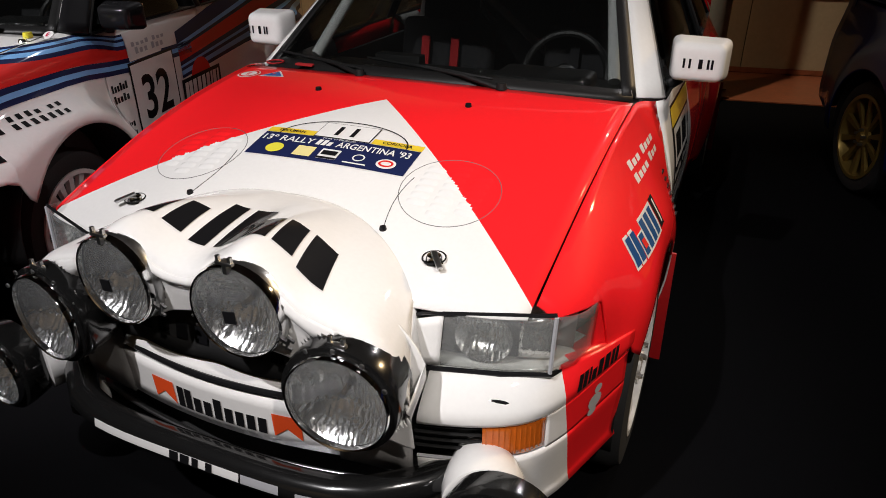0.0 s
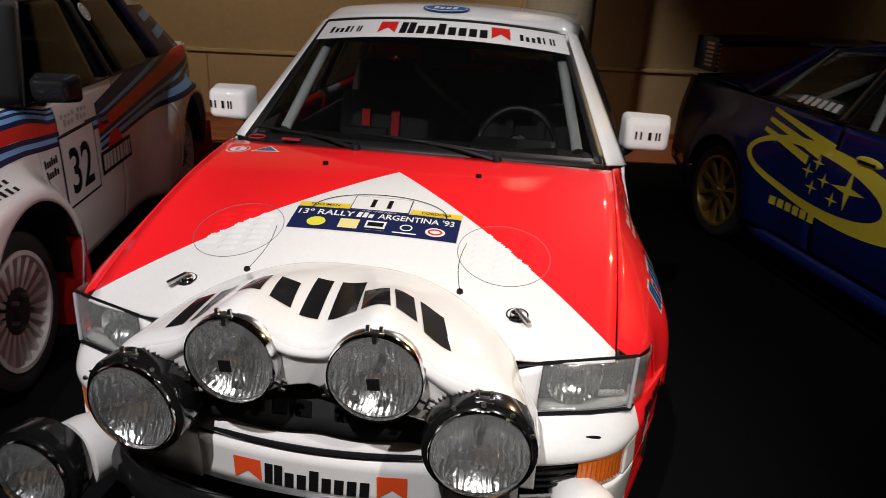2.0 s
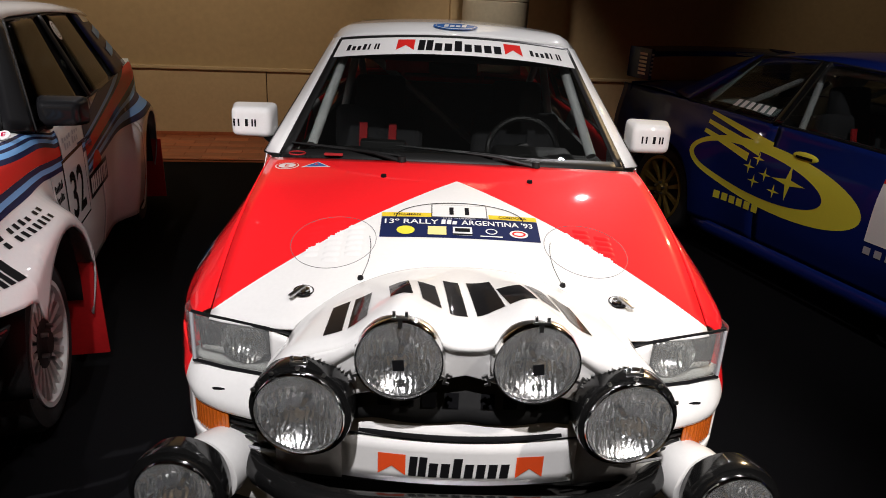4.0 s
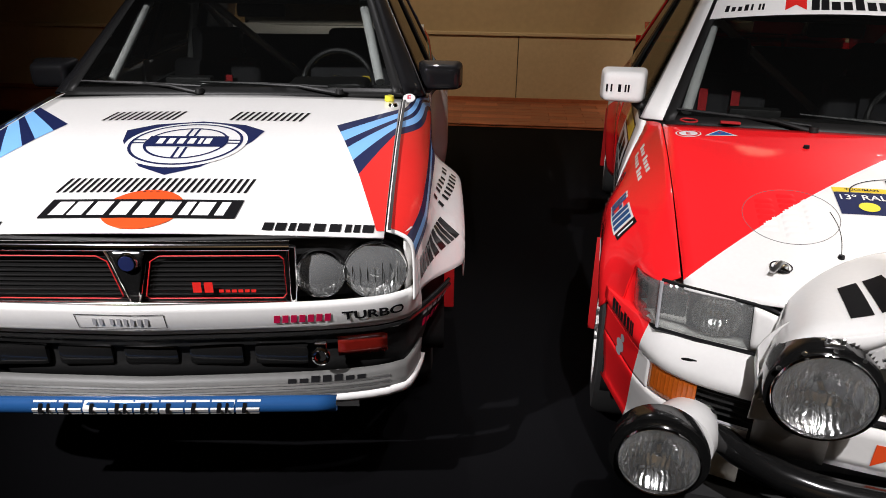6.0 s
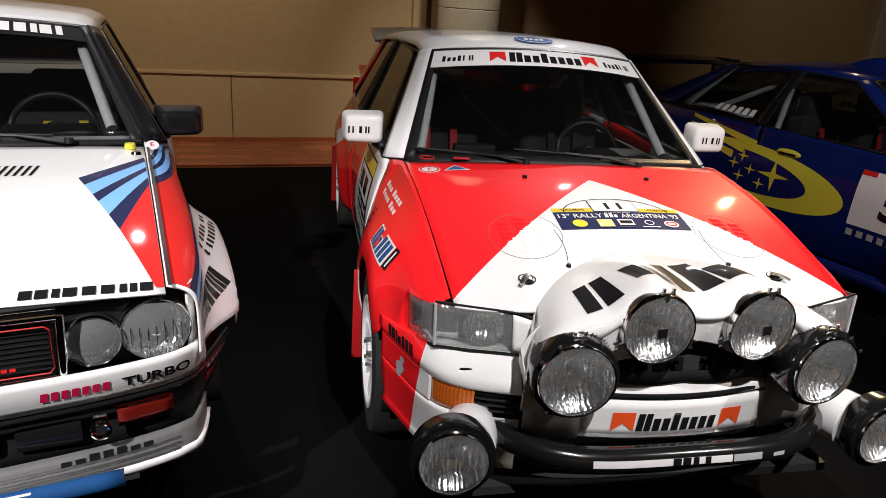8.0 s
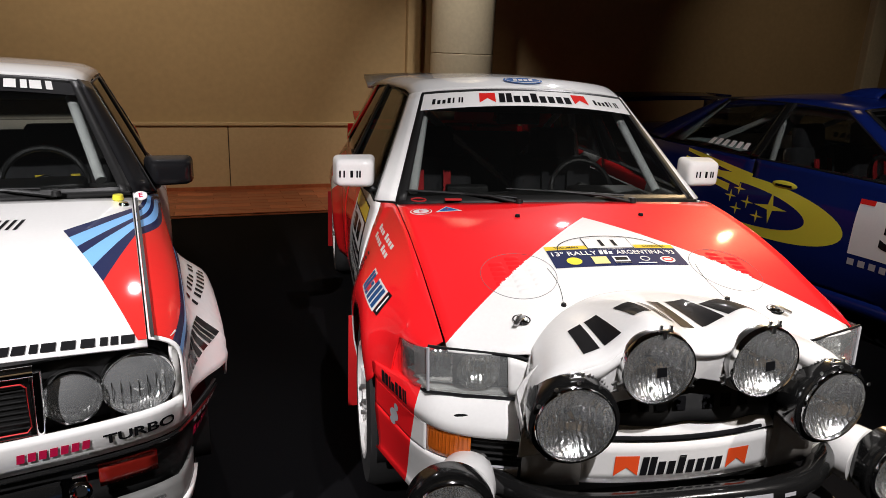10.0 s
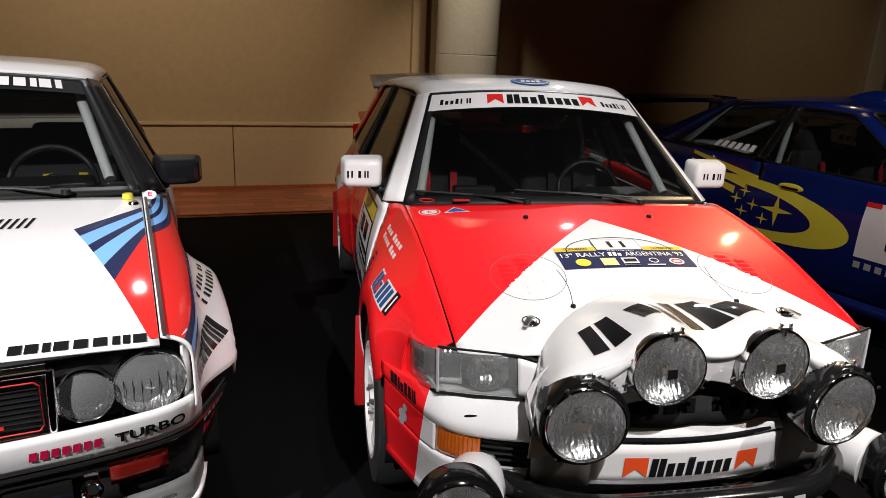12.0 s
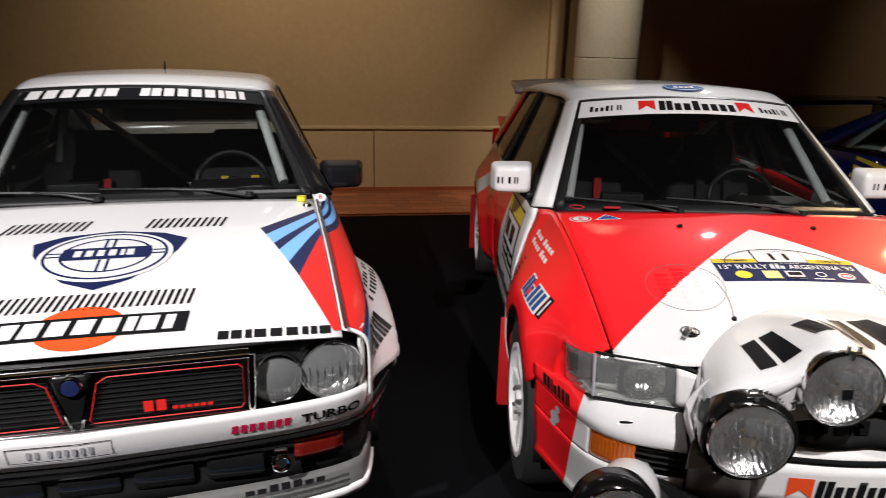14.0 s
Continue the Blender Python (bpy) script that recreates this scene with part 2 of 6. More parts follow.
def lathe(profile, m=None, seg=40, bm=None):
    """Turns (radius, height) pairs about the z axis, then moves them by m."""
    bm = bm or bmesh.new()
    m = m or Matrix()
    rings = []
    for r, h in profile:
        if r < 1e-6:
            rings.append([bm.verts.new(m @ Vector((0, 0, h)))])
        else:
            rings.append([bm.verts.new(m @ Vector((r * math.cos(2 * math.pi * i / seg), r * math.sin(2 * math.pi * i / seg), h))) for i in range(seg)])
    for a, b in zip(rings, rings[1:]):
        for i in range(seg):
            j = (i + 1) % seg
            if len(a) == 1 and len(b) > 1:
                bm.faces.new((a[0], b[i], b[j]))
            elif len(b) == 1 and len(a) > 1:
                bm.faces.new((a[i], a[j], b[0]))
            elif len(a) > 1:
                bm.faces.new((a[i], a[j], b[j], b[i]))
    return bm


def tube(pts, r, seg=10, bm=None, caps=True):
    """A round bar through points."""
    bm = bm or bmesh.new()
    pts = [Vector(p) for p in pts]
    rings = []
    for i, p in enumerate(pts):
        d = (pts[min(i + 1, len(pts) - 1)] - pts[max(i - 1, 0)]).normalized()
        q = d.to_track_quat("Z", "Y")
        rr = r[i] if isinstance(r, (list, tuple)) else r
        rings.append([bm.verts.new(p + q @ Vector((rr * math.cos(2 * math.pi * k / seg), rr * math.sin(2 * math.pi * k / seg), 0))) for k in range(seg)])
    for a, b in zip(rings, rings[1:]):
        for k in range(seg):
            bm.faces.new((a[k], a[(k + 1) % seg], b[(k + 1) % seg], b[k]))
    if caps:
        bm.faces.new(rings[0][::-1])
        bm.faces.new(rings[-1])
    return bm


# Flat shapes, as outlines of (a, b) pairs, laid on a curved surface.


def rect(x0, y0, x1, y1, slant=0.0):
    return [(x0, y0), (x1, y0), (x1 + slant, y1), (x0 + slant, y1)]


def disc(x, y, rx, ry=None, n=28, a0=0.0, a1=360.0):
    ry = ry or rx
    full = a1 - a0 >= 360
    return [(x + rx * math.cos(radians(a0 + (a1 - a0) * i / (n if full else n - 1))), y + ry * math.sin(radians(a0 + (a1 - a0) * i / (n if full else n - 1)))) for i in range(n)]


def ring(x, y, rx, ry, w, n=36, a0=0.0, a1=360.0):
    """Quads of a band round an ellipse."""
    out = []
    for i in range(n):
        a, b = radians(a0 + (a1 - a0) * i / n), radians(a0 + (a1 - a0) * (i + 1) / n)
        p = lambda t, k: (x + (rx - k) * math.cos(t), y + (ry - k) * math.sin(t))
        out.append([p(a, 0), p(b, 0), p(b, w), p(a, w)])
    return out


def bars(x0, y0, w, h, word, slant=0.0, gap=0.16, fill=0.62):
    """Plain bars in place of a word: one to a sign, two to a broad one. word: t tall, s short, m broad, i slim, or a space."""
    unit = {"t": 0.9, "s": 0.9, "m": 1.5, "i": 0.5, " ": 0.55}
    total = sum(unit[c] for c in word)
    out, x = [], x0
    for c in word:
        cw = unit[c] * w / total
        if c != " ":
            hh = h * (0.72 if c == "s" else 1.0)
            for part_x, part_w in (((x, cw * 0.4), (x + cw * 0.48, cw * 0.4)) if c == "m" else ((x, cw * (fill + 0.12)),)):
                out.append(rect(part_x, y0, part_x + part_w, y0 + hh, slant * hh / h))
        x += cw
    return out


def lay(name, shapes, surf, mat, parent, lift=0.002, step=0.05, label="", extra=None, step_b=None):
    """Lays flat shapes, and meshes given as bmesh in the a-b plane, on surf(a, b)."""
    bm = extra or bmesh.new()
    for s in shapes:
        try:
            bm.faces.new([bm.verts.new((a, b, 0)) for a, b in s])
        except ValueError:
            pass
    for axis in (0, 1):
        lo, hi = min(v.co[axis] for v in bm.verts), max(v.co[axis] for v in bm.verts)
        pace = (step_b or step) if axis else step
        k = math.ceil(lo / pace) * pace
        while k < hi:
            co, no = [0, 0, 0], [0, 0, 0]
            co[axis], no[axis] = k, 1
            split(bm, co, no)
            k += pace
    for v in bm.verts:
        a, b = v.co[0], v.co[1]
        e = 0.004
        p = Vector(surf(a, b))
        n = (Vector(surf(a + e, b)) - Vector(surf(a - e, b))).cross(Vector(surf(a, b + e)) - Vector(surf(a, b - e)))
        n.normalize()
        v.co = p + n * lift
    bmesh.ops.remove_doubles(bm, verts=bm.verts, dist=1e-5)
    first, left = None, set(bm.faces)
    while left:  # every separate patch of film is a part of its own
        todo, isle = [left.pop()], []
        while todo:
            f = todo.pop()
            isle.append(f)
            for e in f.edges:
                for g in e.link_faces:
                    if g in left:
                        left.discard(g)
                        todo.append(g)
        one = bmesh.new()
        made = {}
        for f in isle:
            for v in f.verts:
                if v not in made:
                    made[v] = one.verts.new(v.co)
            one.faces.new([made[v] for v in f.verts])
        ob = part(name, one, mat, parent, label)
        first = first or ob
    bm.free()
    return first


def letters(text, x, y, h, w=None, shear=0.0, align="LEFT", bold=0.0):
    """A bmesh of lettering in the a-b plane, h high and, if given, w wide."""
    data = bpy.data.curves.new("t", "FONT")
    data.body, data.size, data.shear, data.offset, data.resolution_u = text, 1.0, shear, bold, 3
    ob = bpy.data.objects.new("t", data)
    me = bpy.data.meshes.new_from_object(ob)
    bm = bmesh.new()
    bm.from_mesh(me)
    bpy.data.meshes.remove(me)
    bpy.data.objects.remove(ob)
    xs, ys = [v.co.x for v in bm.verts], [v.co.y for v in bm.verts]
    sy = h / 0.72
    sx = w / (max(xs) - min(xs)) if w else sy
    off = min(xs) if align == "LEFT" else (min(xs) + max(xs)) / 2
    for v in bm.verts:
        v.co = ((v.co.x - off) * sx + x, v.co.y * sy + y, 0)
    return bm

# ---------------------------------------------------------------- hall
WALL = pose(-1.86, 6.357, 0, 0, 0, 7.6)  # the back wall's frame: x along it, y behind it


def hall_piece(name, bm, mat, label, m=None, smooth=False):
    ob = part(name, bm, mat, None, label, smooth)
    ob.matrix_world = m or Matrix()
    return tagged(ob, label, name.split("_")[0], kind="structure")


hall_piece("floor", box(0, 1, -0.06, 24, 24, 0.1), CARPET, "black carpet under the cars")
floor_strip = hall_piece("floor_strip", box(0, -0.56, -0.012, 20, 1.12, 0.024), PARQUET, "reddish brown wooden floor along the wall", WALL)
random.seed(11)
block_mesh = None
for row in range(8):
    for col in range(17):
        if block_mesh is None:
            block = part("wood_block", box(0, 0, 0, 0.352, 0.134, 0.008, 0.0015, 1), PARQUET, floor_strip, "", False)
            block_mesh = block.data
        else:
            block = new("wood_block", block_mesh)
            block.parent = floor_strip
        block.location = (-3.4 + 0.356 * col + (0.178 if row % 2 else 0.0), -0.07 - 0.139 * row, 0.0135 + random.uniform(-0.0006, 0.0006))
hall_piece("wall_north", box(0, 0.19, 2.87, 20, 0.3, 4.26), PLASTER, "tan plastered wall above the panels", WALL)
dado = hall_piece("wall_dado", box(0, 0.18, 0.35, 20, 0.3, 0.7), SHELL, "dark backing behind the tan dado panels", WALL)
ledge = hall_piece("trim_ledge", box(0, 0.08, 0.737, 20, 0.2, 0.035, 0.008), PANEL, "tan ledge on top of the wall panels", WALL)
panel_mesh = None
for k in range(-6, 8):
    ob = part("panel", box(0, 0, 0.359, 1.412, 0.05, 0.714, 0.006), PANEL, dado, "", False) if panel_mesh is None else new("panel", panel_mesh)
    panel_mesh = ob.data
    ob.parent = dado
    ob.location = (k * 1.42 + 0.71, 0.025, 0)
hall_piece("baseboard", box(0, -0.008, 0.03, 20, 0.016, 0.05, 0.004), PARQUET, "reddish brown skirting under the panels", WALL)
for nm, b in (("wall_west", box(-9.5, 0, 2.4, 0.3, 24, 5.2)), ("wall_east", box(9.5, 0, 2.4, 0.3, 24, 5.2)), ("wall_south", box(0, -8, 2.4, 19, 0.3, 5.2))):
    hall_piece(nm, b, PLASTER, "plain tan plastered wall of the hall")
hall_piece("ceiling", box(0, 1, 5.05, 20, 24, 0.1), DARKCEIL, "dark unlit ceiling of the hall")


def pillar(name, x, y, half, label):
    bm = None
    z = 0.0
    for hgt in (0.95, 0.62, 0.62, 0.62, 0.62, 0.62, 0.62):
        bm = join(bm, lathe([(0, z + 0.003), (half - 0.005, z + 0.002), (half, z + 0.007), (half, z + hgt - 0.005), (half - 0.005, z + hgt), (0, z + hgt)], Matrix.Translation((x, y, 0)), 48))
        z += hgt
    return hall_piece(name, bm, STONE, label, None, True)


pillar("pillar", 0.5, 5.5, 0.31, "round pale stone column made of stacked drums, before the wall")
hall_piece("pilaster", box(2.06, 0.06, 2.5, 0.16, 0.22, 5.0, 0.02), PLASTER, "tan plastered pilaster behind the column", WALL)
hall_piece("pilaster", box(9.0, 0.02, 2.5, 0.34, 0.2, 5.0, 0.02), STONE, "pale upright pilaster on the back wall", WALL)

# ---------------------------------------------------------------- parts shared by the cars


def wheel(parent, x, y, r, width, side, mat, spokes, rim_label, rim_r=0.68, hub=0.3, thin=0.5, tyre_label="black rubber tyre", hub_mat=None):
    """A wheel whose outer face looks towards side (+1 or -1 in x)."""
    m = Matrix.Translation((x, y, r)) @ pose(0, 0, 0, 0, 90 * side, 0)
    w = new("wheel")
    w.parent = parent
    w.matrix_basis = m
    rr = r * rim_r
    part("tyre", lathe([(rr * 0.96, -width), (rr * 1.05, -width), (r * 0.93, -width * 0.98), (r, -width * 0.85), (r, -width * 0.14), (r * 0.95, 0.0), (rr * 1.12, 0.008), (rr * 1.0, -0.006)], seg=56), RUBBER, w, tyre_label)
    rim = part("rim", lathe([(rr * 1.02, -0.002), (rr * 1.02, 0.006), (rr * 0.94, 0.006), (rr * 0.9, -0.022), (rr * 0.88, -width * 0.9)], seg=56), mat, w, rim_label)
    part("brake_disc", lathe([(0, -0.09), (rr * 0.8, -0.09), (rr * 0.8, -0.105), (0, -0.105)], seg=32), SHELL, w)
    part("hub", lathe([(0, 0.004), (rr * hub * 0.45, 0.004), (rr * hub * 0.55, -0.012), (rr * hub, -0.016), (rr * hub * 1.02, -0.035), (0, -0.05)], seg=32), hub_mat or mat, w)
    pitch = 2 * math.pi / spokes
    mesh = None
    for k in range(spokes):
        if mesh is None:
            a0, a1 = rr * hub * 0.96, rr * 0.93
            w0, w1 = a0 * pitch * thin * 0.5, a1 * pitch * thin * 0.34
            sb = bmesh.new()
            f = [sb.verts.new(p) for p in ((a0, -w0, -0.018), (a1, -w1, -0.006), (a1, w1, -0.006), (a0, w0, -0.018))]
            g = [sb.verts.new(v.co + Vector((0, 0, -0.022))) for v in f]
            sb.faces.new(f)
            sb.faces.new(g[::-1])
            for i in range(4):
                sb.faces.new((f[i], f[(i + 1) % 4], g[(i + 1) % 4], g[i]))
            ob = part("spoke", sb, mat, w, "", False)
            mesh = ob.data
        else:
            ob = new("spoke", mesh)
            ob.parent = w
        ob.rotation_euler = (0, 0, k * pitch)
    for k in range(5):
        a = k * 2 * math.pi / 5
        part("wheel_nut", lathe([(0, 0.012), (0.009, 0.012), (0.01, -0.012)], Matrix.Translation((rr * hub * 0.7 * math.cos(a), rr * hub * 0.7 * math.sin(a), 0)), 6), STEEL, w)
    return w


def round_lamp(parent, name, x, y, z, r, cup, label, yaw=0.0, pitch=0.0, square=False, glass=None, cup_mat=None, cup_label="", depth=0.09):
    """A round lamp whose lens looks towards -y."""
    m = Matrix.Translation((x, y, z)) @ pose(0, 0, 0, 90 + pitch, 0, yaw)
    lamp = part(name, lathe([(0, -depth), (cup * 0.6, -depth), (cup * 0.93, -depth * 0.75), (cup, -depth * 0.35), (cup, -0.018), (cup * 0.985, -0.012), (r * 1.03, -0.010), (r * 1.02, -0.03)], m), cup_mat or GLOSSBLACK, parent, label)
    part("reflector", lathe([(r * 0.98, -0.008)] + [(r * k, -0.008 - 0.06 * (1 - k * k)) for k in (0.9, 0.75, 0.6, 0.45, 0.3, 0.2)] + [(0.0, -0.066)], m), REFLECTOR, lamp, "mirrored reflector bowl")
    part("bulb", lathe([(0, -0.026), (0.007, -0.029), (0.008, -0.06)], m, 16), CHROME, lamp)
    part("bezel", lathe([(r * 0.985, -0.006), (r * 0.99, 0.004), (r * 1.02, 0.006), (r * 1.045, 0.0), (r * 1.04, -0.014)], m, 48), CHROME, lamp, "chrome rim")
    part("lens", lathe([(r * 0.99, -0.001), (r * 0.99, 0.002)] + [(r * k, 0.002 + 0.014 * (1 - k * k)) for k in (0.8, 0.6, 0.4, 0.2)] + [(0, 0.016)], m, 40), glass or LENS, lamp, "clear ribbed glass")
    if square:
        part("emblem", box(0, 0, 0.019, 0.026, 0.026, 0.003, m=Matrix.Rotation(0.1, 4, "Z")), INK, lamp, "small black square on the glass").data.transform(m)
    return lamp


def clamp(parent, x, y, z, s=1.0, m=None):
    """A small lamp clamp: a bar, two screws and a tongue."""
    bm = box(0, 0, 0, 0.034, 0.008, 0.006, 0.001)
    box(-0.012, 0, 0.007, 0.006, 0.006, 0.012, bm=bm)
    box(0.012, 0, 0.007, 0.006, 0.006, 0.012, bm=bm)
    box(0, 0.002, -0.009, 0.008, 0.01, 0.02, bm=bm)
    ob = part("clamp", bm, STEEL, parent, "small metal lamp clamp")
    ob.matrix_basis = Matrix.Translation((x, y, z)) @ (m or Matrix()) @ Matrix.Diagonal((s, s, s, 1))
    return ob


def seat(parent, x, y, z, belt):
    """A bucket seat with harness straps."""
    bm = box(x, y, z, 0.44, 0.46, 0.14, 0.05, 3)
    s = part("seat", bm, CLOTH, parent, "black cloth bucket seat")
    part("backrest", box(x, y + 0.27, z + 0.34, 0.46, 0.13, 0.62, 0.05, 3, m=pose(0, 0, 0, -12)), CLOTH, s)
    part("headrest", box(x, y + 0.35, z + 0.7, 0.26, 0.11, 0.2, 0.04, 3, m=pose(0, 0, 0, -10)), CLOTH, s)
    for k in (-1, 1):
        part("harness_strap", box(x + k * 0.075, y + 0.17, z + 0.38, 0.04, 0.012, 0.40, m=pose(0, 0, 0, -12)), belt, s, "racing harness strap")


def cabin(parent, P):
    """Floor, dashboard, seats, wheel and roll cage of a rally cabin."""
    hw, y0, y1, zb, zr = P["hw"], P["y0"], P["y1"], P["zb"], P["zr"]
    part("cabin_floor", box(0, (y0 + y1) / 2 + 0.3, 0.3, hw * 1.9, y1 - y0 + 1.4, 0.04), SHELL, parent)
    part("bulkhead", box(0, y0 - 0.12, 0.62, hw * 1.86, 0.03, 0.66), SHELL, parent)
    for k in (-1, 1):
        part("door_card", box(k * (hw - 0.07), (y0 + y1) / 2 + 0.75, 0.64, 0.02, y1 - y0 + 1.9, 0.66), SHELL, parent)
    part("rear_trim", box(0, y1 + 1.35, 0.7, hw * 1.7, 0.03, 0.7), SHELL, parent)
    part("headliner", box(0, (P["cage"][4] + y1) / 2 + 0.5, P["cage"][5] + 0.028, P["cage"][3] * 2, y1 - P["cage"][4] + 1.1, 0.012), SHELL, parent)
    part("dashboard", box(0, y0 + 0.2, zb - 0.09, hw * 1.8, 0.42, 0.17, 0.05, 3), BLACK, parent, "matt black dashboard")
    part("instrument_hood", box(P["drive"] * 0.34, y0 + 0.22, zb + 0.0, 0.34, 0.22, 0.08, 0.03, 3), BLACK, parent)
    part("co_driver_box", box(-P["drive"] * 0.30, y0 + 0.38, zb - 0.02, 0.2, 0.06, 0.09, 0.01), BLACK, parent, "black instrument box")
    for k in (-1, 1):
        seat(parent, k * 0.36, (y0 + y1) / 2 + 0.28, 0.42, P["belts"][0 if k < 0 else 1])
    sw = Matrix.Translation((P["drive"] * 0.34, y0 + 0.52, zb - 0.04)) @ pose(0, 0, 0, 68)
    part("steering_wheel", tube([sw @ Vector((0.165 * math.cos(a), 0.165 * math.sin(a), 0)) for a in lin(0, 2 * math.pi, 29)], 0.013, 8, caps=False), BLACK, parent)
    part("steering_hub", lathe([(0, 0.02), (0.04, 0.02), (0.05, 0), (0, -0.12)], sw, 20), BLACK, parent)
    ax, ay, az, bx, by, bz = P["cage"]
    mid = y1 + 0.28
    for k in (-1, 1):
        part("cage_bar", tube([(k * ax, ay, az), (k * bx, by, bz), (k * bx, by + 0.3, bz + 0.01), (k * bx, mid, bz)], 0.021, 12), TUBE, parent, "grey painted roll cage tube")
        part("cage_bar", tube([(k * (hw - 0.1), mid, 0.32), (k * (ax - 0.02), mid, zb), (k * bx, mid, bz)], 0.021, 12), TUBE, parent, "grey painted roll cage tube")
        part("cage_bar", tube([(k * bx, mid, bz), (k * (bx + 0.02), mid + 0.9, zb - 0.1)], 0.02, 12), TUBE, parent, "grey painted roll cage tube")
    part("cage_bar", tube([(-bx, by, bz), (bx, by, bz)], 0.018, 12), SHELL, parent)
    part("cage_bar", tube([(-bx, mid, bz), (bx, mid, bz)], 0.02, 12), TUBE, parent)
    part("cage_bar", tube([(-bx, mid, bz), (hw - 0.12, mid, 0.5)], 0.02, 12), TUBE, parent, "diagonal grey roll cage tube")
    part("inner_mirror", box(0.0, by + 0.06, bz - 0.05, 0.22, 0.03, 0.06, 0.015, 3), BLACK, parent)


def wiper(parent, a, b, tip, blade_len=0.46):
    """A windscreen wiper: pivot at a, arm to b; the blade runs through b towards tip."""
    arm = part("wiper", tube([a, Vector(a).lerp(Vector(b), 0.5) + Vector((0, -0.012, 0.012)), b], [0.010, 0.007, 0.005], 8), BLACK, parent, "black wiper arm with blade")
    d = (Vector(tip) - Vector(b)).normalized() * blade_len * 0.5
    part("wiper_blade", tube([Vector(b) - d, Vector(b), Vector(b) + d], [0.004, 0.008, 0.004], 6), BLACK, arm)
    part("wiper_pivot", lathe([(0, 0.02), (0.014, 0.018), (0.018, 0)], Matrix.Translation(a), 12), BLACK, arm)


class Shell:
    """The sheet metal and glass of one car, from a handful of curves. Front at y = 0, the nose looks to -y."""

    def __init__(self, car, crown, drop, seam, y_hood, belt_x, belt_z, sill, arches, half, plan, flares, flare_soft, base_z, round, corners=(), reach=1.0):
        self.car, self.crown, self.drop, self.seam, self.y_hood = car, crown, drop, seam, y_hood
        self.belt_x, self.belt_z, self.sill, self.arches, self.half = belt_x, belt_z, sill, arches, half
        self.plan, self.flares, self.flare_soft, self.base_z, self.round, self.corners = plan, flares, flare_soft, base_z, round, corners
        self.reach = reach  # below 1 the flares run out further towards the nose

    def hood(self, x, y):
        return Vector((x, y, self.crown(y) - self.drop(y) * (x / self.seam(y)) ** 2))

    def edge(self, y):
        """The upper edge of the flank: along the bonnet's gap, then along the belt."""
        if y <= self.y_hood:
            x = self.seam(y) + 0.004
            return x, self.hood(x, y).z
        t = min(1, (y - self.y_hood) / 0.22)
        t = t * t * (3 - 2 * t)
        x0, z0 = self.seam(self.y_hood) + 0.004, self.hood(self.seam(self.y_hood), self.y_hood).z
        return x0 + (self.belt_x(y) - x0) * t, z0 + (self.belt_z(y) - z0) * t

    def low(self, y):
        z = self.sill(y)
        for yc, zc, r in self.arches:
            if abs(y - yc) < r:
                z = max(z, zc + math.sqrt(r * r - (y - yc) ** 2))
        return z

    def width(self, y, z):
        x = self.half(z) + self.plan(y)
        for yc, zc, r, amount in self.flares:
            d = math.hypot((y - yc) * (self.reach if y < yc else 1.0), z - zc)
            x += amount * math.exp(-((d - r) / self.flare_soft) ** 2) if d > r else amount
        return x

    def flank(self, y, v):
        zl = self.low(y)
        xe, ze = self.edge(y)
        z = zl + (ze - zl) * v
        xs = self.width(y, z)
        base = self.base_z(y)
        k = (z - base) / (ze - base)
        k = max(0.0, min(1.0, k)) ** self.round
        return Vector((xs + (xe - xs) * k, y, z))

    def side(self, y, z):
        """A point of the flank from its length and height, for films laid on it."""
        zl = self.low(y)
        _, ze = self.edge(y)
        return self.flank(y, (z - zl) / (ze - zl))

    def stations(self, a, b, n=30):
        ys = set(lin(a, b, n))
        for yc, zc, r in self.arches:
            ys |= {yc + r * math.cos(t) for t in lin(0, math.pi, 26)} | {yc - r - 0.002, yc + r + 0.002}
        ys |= set(self.corners)
        return sorted(y for y in ys if a <= y <= b)

    def flank_panel(self, name, a, b, side, mats, label="", cuts=(), choose=None, vs=22, n=24):
        bm = sheet(lambda y, v: self.flank(y, v), self.stations(a, b, n), lin(0, 1, vs))
        for co, no in cuts:
            split(bm, co, no)
        if choose:
            for f in bm.faces:
                c = f.calc_center_median()
                f.material_index = choose(c)
        if side < 0:
            for v in bm.verts:
                v.co.x = -v.co.x
        return part(name, bm, mats, self.car, label, thick=0.006)

    def mirrored(self, side):
        """The flank of one side as a surface whose outside is up."""
        if side > 0:
            return lambda y, z: self.side(y, z)
        return lambda y, z: Vector((-1, 1, 1)) * self.side(-y, z)

# ---------------------------------------------------------------- red and white hatchback


